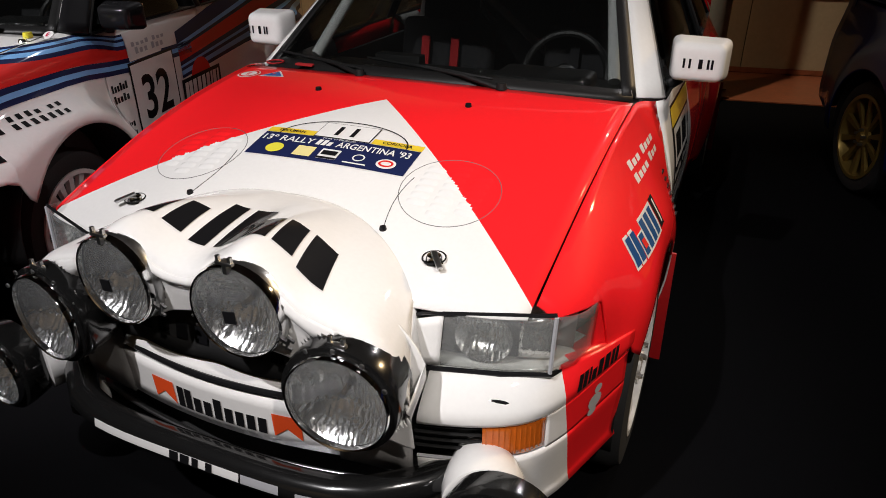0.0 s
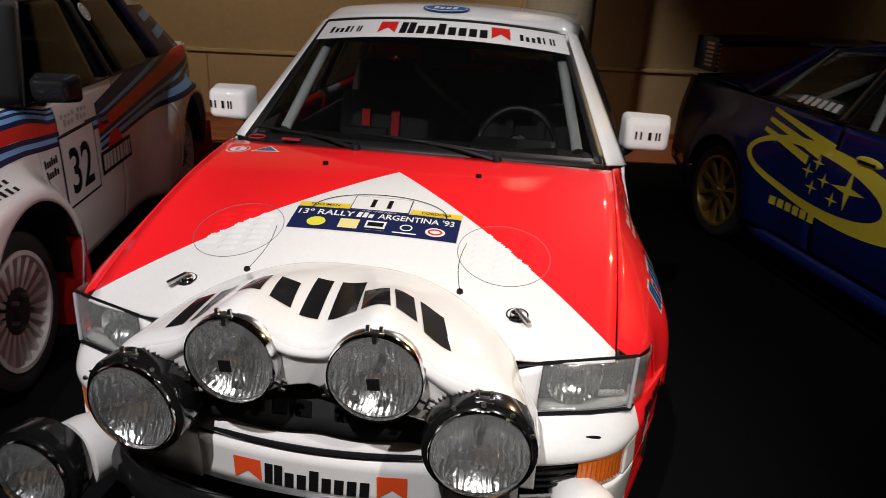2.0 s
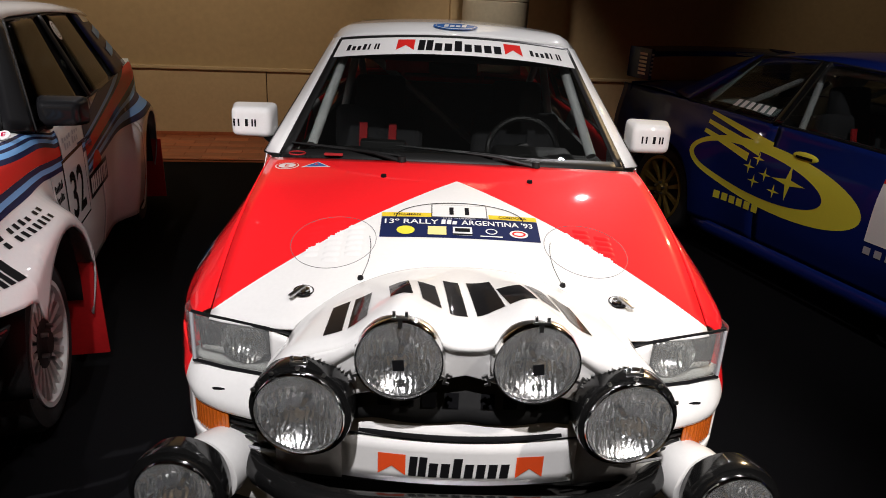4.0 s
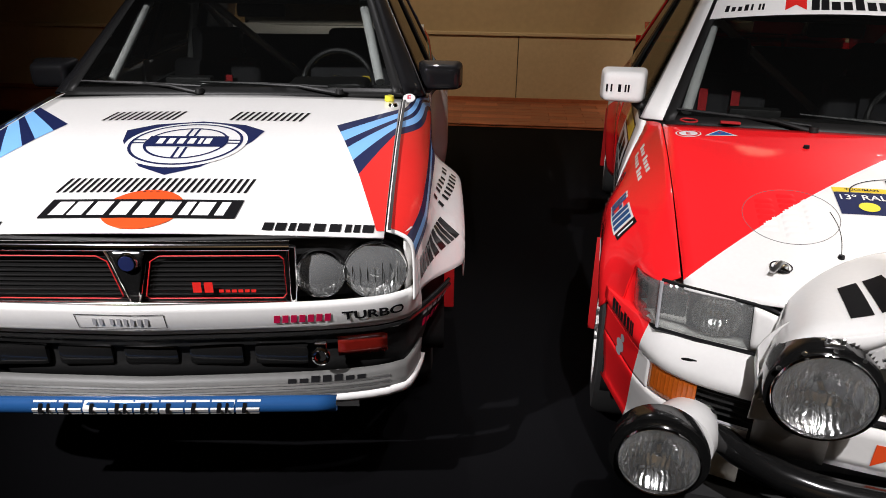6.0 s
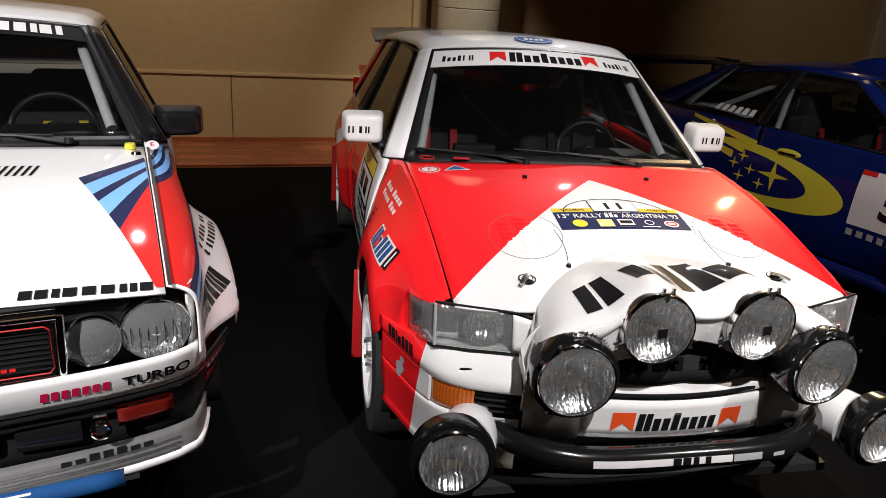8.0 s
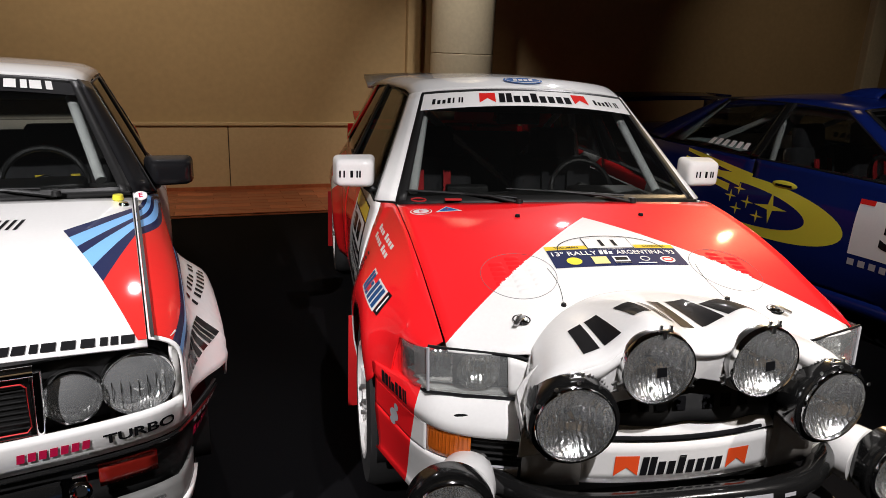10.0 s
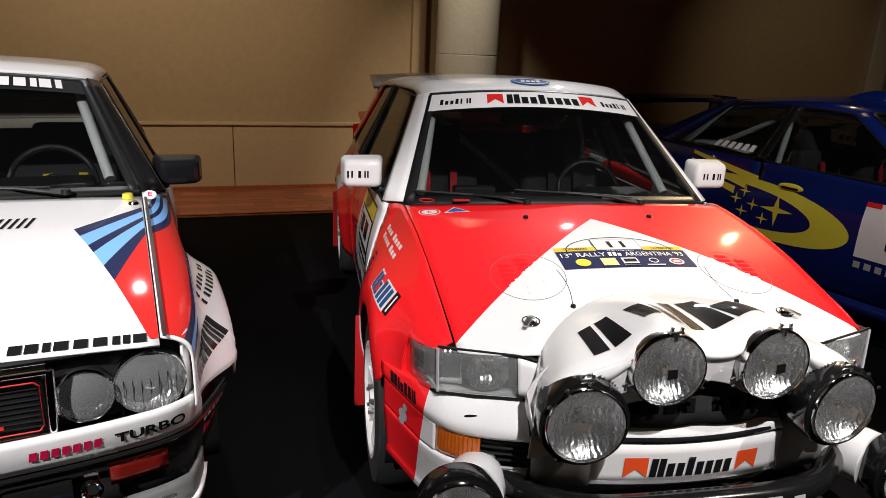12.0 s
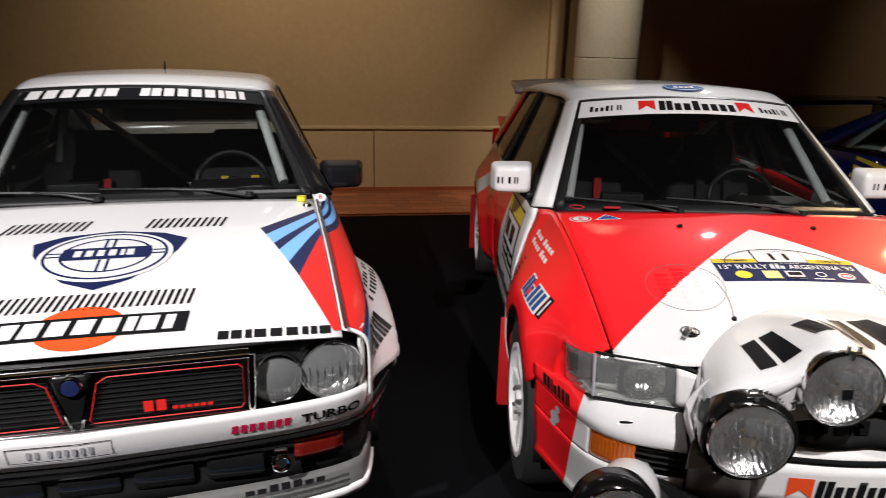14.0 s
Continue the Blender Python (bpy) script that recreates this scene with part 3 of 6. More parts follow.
def build_greenhouse(S, G):
    """Windscreen, roof, pillars and side glass. G: corner points of the glass (x, y, z)."""
    car = S.car
    bx, by, bz = G["ws_bottom"]
    tx, ty, tz = G["ws_top"]
    bow0, bow1, crown = G["bow0"], G["bow1"], G["crown"]

    def screen(u, v):
        x = (bx + (tx - bx) * v) * u
        k = 1 - u * u
        y = by + (ty - by) * v - (bow0 + (bow1 - bow0) * v) * k
        z = bz + (tz - bz) * v + (G["rise0"] + (crown - G["rise0"]) * v) * k + 0.015 * math.sin(math.pi * v) * k
        return Vector((x, y, z))

    S.screen = screen
    glass = part("windscreen", sheet(screen, lin(-0.965, 0.965, 25), lin(0.03, 0.965, 15)), GLASS, car, "clear laminated windscreen", thick=0.004)
    glass.visible_shadow = False

    def seal(u0, u1, v0, v1):
        return sheet(lambda u, v: screen(u, v) + Vector((0, -0.002, 0.002)), lin(u0, u1, 25 if u1 - u0 > 1 else 3), lin(v0, v1, 3 if u1 - u0 > 1 else 15))

    part("windscreen_seal", seal(-0.97, 0.97, -0.03, 0.035), BLACK, glass, thick=0.004)
    part("windscreen_seal", seal(-0.98, 0.98, 0.955, 0.99), BLACK, glass, thick=0.004)
    for k in (-1, 1):
        u0, u1 = sorted((k * 0.925, k * 0.985))
        part("windscreen_seal", seal(u0, u1, 0, 0.975), BLACK, glass, thick=0.004)
    # roof
    ry, rz, rx = G["roof_end"]

    def roof(u, t):
        y = ty + (ry - ty) * t
        hx = tx + 0.004 + (rx - tx) * t + 0.02 * math.sin(math.pi * t)
        zc = tz + crown + (rz - tz - crown) * t + G["dome"] * math.sin(math.pi * min(1, t * 1.05))
        zc += G.get("brow", 0.008) * (1 - max(0.0, 1 - t / 0.11) ** 2)
        y -= bow1 * (1 - u * u) * (1 - t) ** 4
        z = zc - (crown + 0.01 * t) * u * u
        if abs(u) > 0.9:
            z -= 0.035 * ((abs(u) - 0.9) / 0.16) ** 2
        return Vector((u * hx, y, z))

    part("roof", sheet(roof, lin(-1.06, 1.06, 35), lin(0.0, 0.12, 9) + lin(0.12, 1, 23)[1:]), G["roof_mat"], car, G["roof_label"], thick=0.006)
    S.roof = roof
    # pillars and side glass on each side
    for k in (-1, 1):
        def at(p):
            return Vector((k * p[0], p[1], p[2]))

        def strip(a0, a1, b0, b1, bulge=0.012):
            def f(u, v):
                p = at(a0).lerp(at(a1), v)
                q = at(b0).lerp(at(b1), v)
                r = p.lerp(q, u)
                r.x += k * bulge * math.sin(math.pi * u)
                return r
            return sheet(f, lin(0, 1, 5), lin(0, 1, 12))

        wsb, wst = (bx * 0.985, by, bz), (tx * 0.985, ty, tz)
        part("pillar", strip(wsb, wst, G["a_base"], G["a_top"]), G["pillar_mat"], car, "", thick=0.01)
        part("pillar", strip(G["c_base"], G["c_top"], G["d_base"], G["d_top"]), G["c_mat"], car, "", thick=0.012)
        part("pillar", strip(G["b_base0"], G["b_top0"], G["b_base1"], G["b_top1"], 0.008), G["b_mat"], car, "", thick=0.01)
        for g0, g1, h0, h1 in ((G["a_base"], G["a_top"], G["b_base0"], G["b_top0"]), (G["b_base1"], G["b_top1"], G["c_base"], G["c_top"])):
            w = part("side_window", strip(g0, g1, h0, h1, 0.006), G.get("tint", TINT), car, "side window glass", thick=0.004)
            w.visible_shadow = False
            line = [at(g0), at(g1), at(h1), at(h0), at(g0)]
            part("window_seal", tube(line, 0.007, 6, caps=False), BLACK, w)
    back = G["back_glass"]
    bw = part("rear_window", sheet(lambda u, v: Vector((u * (back[0] + (back[3] - back[0]) * v), back[1] + (back[4] - back[1]) * v, back[2] + (back[5] - back[2]) * v)), lin(-1, 1, 12), lin(0, 1, 8)), G.get("tint", TINT), car, "rear window glass", thick=0.004)
    bw.visible_shadow = False


def side_mirror(car, x, y, z, w, h, d, mat, label, arm_from, taper=0.8):
    """A door mirror, x towards its own side."""
    k = 1 if x > 0 else -1
    bm = box(0, 0, 0, w, d, h)
    for v in bm.verts:
        if v.co.y < 0:
            v.co.x *= taper
            v.co.z *= taper
        if v.co.x * k < 0:
            v.co.z *= 1.05
    bmesh.ops.bevel(bm, geom=bm.edges[:], offset=0.030, segments=5, profile=0.6, affect="EDGES")
    bmesh.ops.translate(bm, verts=bm.verts, vec=(x, y, z))
    ob = part("door_mirror", bm, mat, car, label)
    part("mirror_glass", box(x, y + d / 2 - 0.004, z, w * 0.88, 0.012, h * 0.82, 0.004), MIRRORGLASS, ob)
    part("mirror_foot", tube([(x - k * w * 0.25, y + 0.01, z - h * 0.42), Vector(arm_from)], [0.02, 0.024], 10), BLACK, ob, "black mirror foot")
    return ob


ford = thing("rally_car", Matrix(), "red and white rally hatchback with four lamps on the bonnet pod", "car", "rally cars in the row")
FH = Shell(
    ford,
    crown=curve((0.15, 0.80), (0.36, 0.885), (0.55, 0.945), (0.74, 0.993), (1.0, 1.036), (1.25, 1.056), (1.5, 1.06)),
    drop=curve((0.2, 0.052), (0.4, 0.045), (1.25, 0.022)),
    seam=curve((0.3, 0.664), (0.8, 0.683), (1.3, 0.695)),
    y_hood=1.26,
    belt_x=curve((1.3, 0.755), (2.0, 0.77), (3.2, 0.74), (4.2, 0.66)),
    belt_z=curve((1.3, 1.0), (2.6, 1.02), (4.2, 1.0)),
    sill=curve((0.36, 0.815), (0.42, 0.805), (0.515, 0.79), (0.53, 0.66), (0.62, 0.62), (0.625, 0.60), (1.35, 0.29), (3.1, 0.29), (3.9, 0.3), (4.25, 0.4)),
    arches=[(0.985, 0.335, 0.365), (3.535, 0.335, 0.365)],
    half=curve((0.25, 0.775), (0.45, 0.81), (0.7, 0.82), (0.9, 0.80), (1.05, 0.75)),
    plan=curve((0.36, -0.105), (0.5, -0.04), (0.8, 0.0), (3.6, 0.0), (4.25, -0.09)),
    flares=[(0.985, 0.335, 0.40, 0.05), (3.535, 0.335, 0.42, 0.055)],
    flare_soft=0.14,
    base_z=curve((0.36, 0.79), (0.5, 0.74), (0.75, 0.62), (1.0, 0.55)),
    round=3.2,
    corners=(0.42, 0.5, 0.515, 0.522, 0.53, 0.58),
)

APEX, STRIPE = Vector((0, 1.008, 0)), Vector((0.667, 0.352, 0))
hood_bm = sheet(lambda u, y: FH.hood(u * FH.seam(y), y), lin(-1, 1, 41), lin(0.275, 1.2, 30))
for v in hood_bm.verts:  # the rear edge bows towards the screen, the nose edge follows the lamps
    t = max(0.0, (v.co.y - 0.9) / 0.3)
    u = v.co.x / 0.69
    y = v.co.y + t * 0.055 * u * u
    f = max(0.0, (0.5 - v.co.y) / 0.225)
    y += f * (0.073 * abs(u) ** 4 - 0.012)
    v.co = FH.hood(v.co.x, y)
for k in (-1, 1):
    d = Vector((k * STRIPE.x, STRIPE.y, 0)) - APEX
    split(hood_bm, APEX, Vector((-d.y, d.x, 0)).normalized())
for f in hood_bm.faces:
    c = f.calc_center_median()
    line = APEX.y + (STRIPE.y - APEX.y) * abs(c.x) / STRIPE.x
    f.material_index = 1 if c.y > line else 0
hood = part("bonnet", hood_bm, [WHITE, RED], ford, "white bonnet with two red wedges meeting in a point", thick=0.006)

# The two round vent panels in the bonnet, each with pressed louvres under the painted wedge
STRIPE_SLOPE = (STRIPE.y - APEX.y) / STRIPE.x


def louvre(x, y, w, d, h):
    """One pressed louvre on the bonnet, open towards the screen; red where the wedge covers it."""
    bm = sheet(lambda u, v: FH.hood(x + u * w * 0.5, y + v * d) + Vector((0, 0, 0.003 + h * (1 - u ** 4) * math.sin(math.pi * min(1.0, v * 0.62)))), lin(-1, 1, 9), lin(0, 1, 6))
    for f in bm.faces:
        c = f.calc_center_median()
        f.material_index = 1 if c.y > APEX.y + STRIPE_SLOPE * abs(c.x) else 0
    return bm


for k in (-1, 1):
    cx, cy = k * 0.375, 0.61
    pts = [FH.hood(cx + 0.125 * math.cos(a), cy + 0.125 * math.sin(a)) + Vector((0, 0, 0.0032)) for a in lin(0, 2 * math.pi, 49)]
    part("vent_outline", tube(pts, 0.0010, 5, caps=False), DUST, hood, "fine round joint of the vent panel")
    for row in range(8):
        for col in (-1, 0, 1):
            x, y = cx + col * 0.062, cy - 0.1 + 0.026 * row
            if math.hypot(x - cx, y + 0.008 - cy) < 0.105:
                part("louvre", louvre(x, y, 0.05, 0.017, 0.004), [WHITE, RED], hood)

for k in (-1, 1):
    # front wings, doors, quarters
    FH.flank_panel("front_wing", 0.365, 1.40, k, [RED, WHITE], "red front wing with flared arch", cuts=[(Vector((0, 1.30, 0.62)), Vector((0, 1, -0.35)).normalized())], choose=lambda c: 1 if (c.y - 1.30) - 0.35 * (c.z - 0.62) > 0 else 0)
    FH.flank_panel("door", 1.406, 2.55, k, [WHITE, RED], "white door with sponsor films", cuts=[(Vector((0, 2.2, 0.6)), Vector((0, 1, 0.6)).normalized())], choose=lambda c: 1 if (c.y - 2.2) + 0.6 * (c.z - 0.6) > 0 else 0)
    FH.flank_panel("rear_quarter", 2.556, 4.2, k, [RED, WHITE], "red rear quarter with flared arch", cuts=[(Vector((0, 3.0, 0.8)), Vector((0, 0.5, 1)).normalized()), (Vector((0, 3.0, 0.93)), Vector((0, 0.5, 1)).normalized())], choose=lambda c: 1 if 0 < 0.5 * (c.y - 3.0) + (c.z - 0.8) < 0.13 else 0)
    part("wing_return", sheet(lambda u, v: Vector((0.766 + 0.004 * v, 0.500 + 0.012 * v, 0.66 + 0.135 * v)).lerp(FH.side(0.545, 0.66 + 0.135 * v), u) * 1.0, lin(0, 1, 4), lin(0, 1, 8)), RED, ford, thick=0.006).matrix_basis = Matrix.Diagonal((k, 1, 1, 1))
    # wheel housings
    for yc in (0.985, 3.535):
        part("wheel_housing", sheet(lambda a, x: Vector((k * x, yc + 0.37 * math.cos(a), 0.335 + 0.37 * math.sin(a))), lin(-0.15, math.pi + 0.15, 24), lin(0.5, 0.83, 4)), BLACK, ford, thick=0.004)
        wheel(ford, k * 0.846, yc, 0.325, 0.2, k, WHEELWHITE, 8, "white enamelled rally wheel rim", thin=0.75, hub=0.34)
        part("mudflap", box(k * 0.755, yc + 0.40, 0.29, 0.25, 0.012, 0.46, 0.003, m=pose(0, 0, 0, 5)), MUDRED, ford, "red plastic mudflap behind the wheel")
    # fender vent
    for j in range(7):
        p = FH.side(1.27 + 0.0 * j, 0.70 + 0.022 * j)
        part("vent_slat", box(k * (p.x + 0.002), p.y - 0.0, p.z, 0.01, 0.03, 0.007), BLACK, ford)

build_greenhouse(FH, dict(
    ws_bottom=(0.695, 1.37, 1.025), ws_top=(0.51, 1.87, 1.437), bow0=0.15, bow1=0.075, rise0=0.035, crown=0.035,
    roof_end=(3.72, 1.385, 0.54), dome=0.022, brow=0.042, roof_mat=WHITE, roof_label="white roof with a blue oval badge at its front edge",
    a_base=(0.762, 1.46, 1.01), a_top=(0.55, 1.95, 1.415), pillar_mat=WHITE,
    b_base0=(0.775, 2.48, 1.02), b_top0=(0.575, 2.52, 1.425), b_base1=(0.775, 2.58, 1.02), b_top1=(0.575, 2.58, 1.425), b_mat=BLACK,
    c_base=(0.75, 3.30, 1.02), c_top=(0.56, 3.12, 1.40), d_base=(0.69, 3.95, 1.0), d_top=(0.54, 3.70, 1.36), c_mat=RED,
    back_glass=(0.60, 4.05, 1.02, 0.52, 3.74, 1.37)))
part("tail_panel", sheet(lambda u, v: Vector((u * 0.72, 4.24 - 0.16 * u * u - 0.1 * v, 0.32 + 0.72 * v)), lin(-1, 1, 14), lin(0, 1, 8)), RED, ford, thick=0.01)
spoiler = part("roof_spoiler", sheet(lambda u, v: Vector((u * 0.60, 3.66 + 0.34 * v - 0.05 * u * u, 1.375 + 0.05 * v - 0.025 * u * u)), lin(-1, 1, 22), lin(0, 1, 6)), WHITE, ford, "white spoiler at the rear edge of the roof", thick=0.03)
tail = part("tail_spoiler", sheet(lambda u, v: Vector((u * 0.66, 4.0 + 0.3 * v, 1.07 + 0.04 * v - 0.02 * u * u)), lin(-1, 1, 18), lin(0, 1, 5)), RED, ford, "large red tail spoiler", thick=0.03)
for k in (-1, 1):
    part("spoiler_strut", box(k * 0.3, 4.05, 1.02, 0.03, 0.12, 0.14, 0.008), RED, tail)
cabin(ford, dict(hw=0.74, y0=1.32, y1=2.2, zb=1.0, zr=1.44, drive=1, belts=(BELT, CLOTH), cage=(0.585, 1.53, 1.03, 0.485, 1.86, 1.37)))
for x, w in ((-0.21, 0.2), (0.02, 0.2)):
    part("sun_visor", box(x, 1.99, 1.325, w, 0.014, 0.07, 0.004, m=pose(0, 0, 0, 20, 0, 0)), BELT, ford, "red fabric sun visor")
part("scuttle", sheet(lambda u, v: Vector((u * 0.69, 1.19 + 0.055 * u * u + v * (0.045 + 0.125 * u * u) , 1.043 - 0.022 * u * u - 0.012 * math.sin(math.pi * v))), lin(-1, 1, 30), lin(0, 1, 5)), BLACK, ford, "black vented scuttle under the windscreen", thick=0.006)
wiper(ford, (0.30, 1.20, 1.055), (0.02, 1.26, 1.085), (-0.2, 1.30, 1.09), 0.5)
wiper(ford, (-0.20, 1.20, 1.055), (-0.42, 1.30, 1.07), (-0.62, 1.37, 1.07), 0.46)
for k in (-1, 1):
    mir = side_mirror(ford, k * 0.838, 1.60, 1.107, 0.195, 0.143, 0.11, WHITE, "white door mirror with black marks", (k * 0.745, 1.60, 1.02))
    lay("mirror_mark", [rect(x0 - (0.005 if k > 0 else 0.03), -0.016, x0 - (0.005 if k > 0 else 0.03) + w0, h0 - 0.016) for x0, w0, h0 in ((-0.04, 0.007, 0.03), (-0.022, 0.007, 0.03), (0.008, 0.012, 0.03), (0.034, 0.007, 0.03), (0.046, 0.007, 0.03))], lambda a, b: Vector((k * 0.838 + a, 1.5435, 1.107 + b)), INK, mir, 0.001)
    # bonnet pins with their lanyards
    pin = part("bonnet_pin", lathe([(0, 0.016), (0.016, 0.014), (0.019, 0.004), (0.024, 0.0)], Matrix.Translation(FH.hood(k * 0.428, 0.395)), 20), CHROME, hood, "chrome bonnet pin")
    p = FH.hood(k * 0.428, 0.395)
    part("pin_clip", box(p.x + k * 0.014, p.y - 0.018, p.z + 0.014, 0.014, 0.055, 0.008, 0.003, m=pose(0, 0, 0, 14, 0, 38 * k)), STEEL, pin)
    part("pin_ring", tube([p + Vector((0.026 * math.cos(a), 0.026 * math.sin(a), 0.008 + 0.12 * 0.026 * math.sin(a))) for a in lin(0, 2 * math.pi, 21)], 0.002, 5, caps=False), INK, pin)
    q = FH.hood(k * 0.28, 0.44)
    knob = part("lanyard_knob", lathe([(0, 0.012), (0.007, 0.011), (0.009, 0.004), (0.008, 0)], Matrix.Translation(q), 12), INK, hood, "black lanyard knob")
    part("lanyard", tube([FH.hood(k * (0.28 - 0.012 * math.sin(t * 2.6) * 1.5), 0.44 + 0.19 * t) + Vector((0, 0, 0.003)) for t in lin(0, 1, 12)], 0.0012, 5), INK, knob)
    part("washer_jet", lathe([(0, 0.012), (0.009, 0.012), (0.011, 0)], Matrix.Translation(FH.hood(k * 0.256, 1.033)), 8), INK, hood, "black washer jet")

# lamp pod over the nose
POD_TOP = curve((0, 0.925), (0.03, 0.928), (0.08, 0.955), (0.155, 0.992), (0.225, 0.955), (0.29, 0.905), (0.35, 0.885), (0.42, 0.862), (0.48, 0.80), (0.52, 0.69))


def pod(a, s):
    """The pod's skin: a across (front x), s from the bonnet to the lamps."""
    u = a / 0.52
    xr, yr = 0.44 * u, 0.50 - 0.22 * abs(u) ** 2.5
    back = FH.hood(xr, yr)
    yf = 0.085 + 0.02 * abs(u) ** 3
    g = s ** 1.15
    x = xr + (a - xr) * g
    y = yr + (yf - yr) * s
    rise = 0.35 * s + 0.65 * s * s * (3 - 2 * s)
    z = back.z - 0.003 + (POD_TOP(abs(a)) - back.z) * rise + 0.014 * math.sin(math.pi * s) * (1 - abs(u) ** 3)
    if s > 0.86:  # the brow rolls over into the face
        t = (s - 0.86) / 0.14
        z -= 0.016 * t * t
    return Vector((x, y, z))


pod_part = part("lamp_pod", sheet(pod, lin(-0.502, 0.502, 61), lin(0, 1, 22)), WHITE, ford, "white moulded lamp pod over the nose", thick=0.006)
POD_LOW = curve((0, 0.815), (0.06, 0.80), (0.12, 0.77), (0.2, 0.765), (0.27, 0.75), (0.34, 0.66), (0.5, 0.60), (0.52, 0.6))


def pod_face(a, v):
    """The face under the brow, scooped out round the four lamps."""
    u = abs(a / 0.52)
    top = POD_TOP(abs(a)) - 0.016
    z = top + (min(POD_LOW(abs(a)), top - 0.01) - top) * v
    y = 0.085 + 0.02 * u ** 3 - 0.009 * math.sin(math.pi * min(1.0, v * 4)) + 0.022 * v
    for cx, cz, r, deep in ((0.157, 0.873, 0.096, 0.16), (0.383, 0.738, 0.117, 0.2)):
        d = math.hypot(abs(a) - cx, z - cz)
        y = max(y, deep + (y - deep) * min(1.0, max(0.0, (d - r) / 0.008 + 0.5)))
    return Vector((a, y, z))


part("pod_face", sheet(pod_face, lin(-0.502, 0.502, 121), lin(0, 0.25, 9) + lin(0.25, 1, 27)[1:]), WHITE, pod_part, "white face of the pod round the lamps", thick=0.004)
for k in (-1, 1):
    part("pod_cheek", sheet(lambda s, v: pod(k * 0.502, s) * (1 - v) + Vector((k * 0.46, 0.12 + 0.2 * (1 - s), 0.64)) * v, lin(0, 1, 10), lin(0, 1, 4)), WHITE, pod_part, thick=0.006)
    inner = round_lamp(ford, "spotlamp", k * 0.157, 0.062, 0.873, 0.099, 0.104, "round chrome-rimmed spotlamp set in the pod", yaw=k * 3, square=True, depth=0.08, cup_mat=STEEL)
    clamp(inner, k * 0.157, 0.055, 0.985, 1.15)
    for j in (-1, 1):
        clamp(inner, k * 0.157 + j * 0.108, 0.072, 0.825, 0.9, pose(0, 0, 0, 0, j * 110))
    outer = round_lamp(ford, "spotlamp", k * 0.383, 0.038, 0.738, 0.104, 0.122, "round spotlamp in a black outer housing", yaw=k * 6, depth=0.15)
    clamp(outer, k * 0.383, 0.06, 0.862, 1.2)
    for j in range(5):
        a = radians(30 + 30 * j)
        part("rivet", lathe([(0, 0.004), (0.005, 0.003), (0.006, 0)], Matrix.Translation((k * 0.383 + 0.118 * math.cos(a), 0.046, 0.738 + 0.118 * math.sin(a))) @ pose(0, 0, 0, 90), 8), STEEL, outer)
    low = round_lamp(ford, "fog_lamp", k * 0.695, 0.062, 0.477, 0.098, 0.122, "round fog lamp in a white shell", yaw=k * 4, depth=0.11)
    part("lamp_shell", lathe([(0.07, -0.10), (0.088, -0.108), (0.088, -0.14), (0.08, -0.18), (0.066, -0.22), (0.045, -0.27)], Matrix.Translation((k * 0.685, 0.064, 0.475)) @ pose(0, 0, 0, 90, 0, 24 * k), 40), WHITE, low, "white moulded lamp shell", thick=0.004)

# headlamps
for k in (-1, 1):
    m = lambda p: Vector((k * p[0], p[1], p[2]))
    def quad(a, b, c, d, bow=0.0):
        return sheet(lambda u, v: m(a).lerp(m(b), u).lerp(m(d).lerp(m(c), u), v) + Vector((k * bow * math.sin(math.pi * u), -bow * math.sin(math.pi * u), 0)), lin(0, 1, 8), lin(0, 1, 6))
    lampbox = part("headlamp", quad((0.50, 0.36, 0.815), (0.74, 0.46, 0.815), (0.735, 0.46, 0.69), (0.495, 0.36, 0.70)), MESH, ford, "rectangular clear headlamp beside the pod", thick=0.004)
    part("reflector", lathe([(0.062, 0.0), (0.055, -0.02), (0.035, -0.045), (0, -0.055)], Matrix.Translation((k * 0.575, 0.315, 0.765)) @ pose(0, 0, 0, 90, 0, 8 * k), 28), REFLECTOR, lampbox)
    part("reflector", quad((0.64, 0.36, 0.81), (0.712, 0.385, 0.815), (0.71, 0.38, 0.71), (0.64, 0.355, 0.71)), REFLECTOR, lampbox, thick=0.003)
    part("lens", quad((0.501, 0.284, 0.824), (0.716, 0.352, 0.829), (0.713, 0.342, 0.703), (0.495, 0.27, 0.706), 0.006), HEADGLASS, lampbox, "greyish headlamp glass", thick=0.004)
    part("side_lens", quad((0.720, 0.354, 0.829), (0.772, 0.512, 0.795), (0.768, 0.505, 0.668), (0.716, 0.345, 0.703), 0.012), HEADGLASS, lampbox, "clear turn lamp glass", thick=0.004)
    part("lens_rib", tube([m((0.718, 0.348, 0.832)), m((0.715, 0.338, 0.70))], 0.005, 6), GREYINK, lampbox)
    part("filler", quad((0.43, 0.275, 0.80), (0.499, 0.283, 0.822), (0.493, 0.27, 0.706), (0.40, 0.255, 0.70)), WHITE, lampbox, "white filler panel", thick=0.004)
    part("gap", tube([m((0.425, 0.285, 0.803)), m((0.46, 0.28, 0.82)), m((0.503, 0.281, 0.828)), m((0.667, 0.335, 0.832)), m((0.718, 0.352, 0.835))], 0.0045, 6), INK, lampbox)
    part("gap", tube([m((0.40, 0.25, 0.692)), m((0.497, 0.266, 0.697)), m((0.62, 0.298, 0.698)), m((0.716, 0.34, 0.694)), m((0.77, 0.50, 0.66))], 0.006, 6), INK, lampbox)

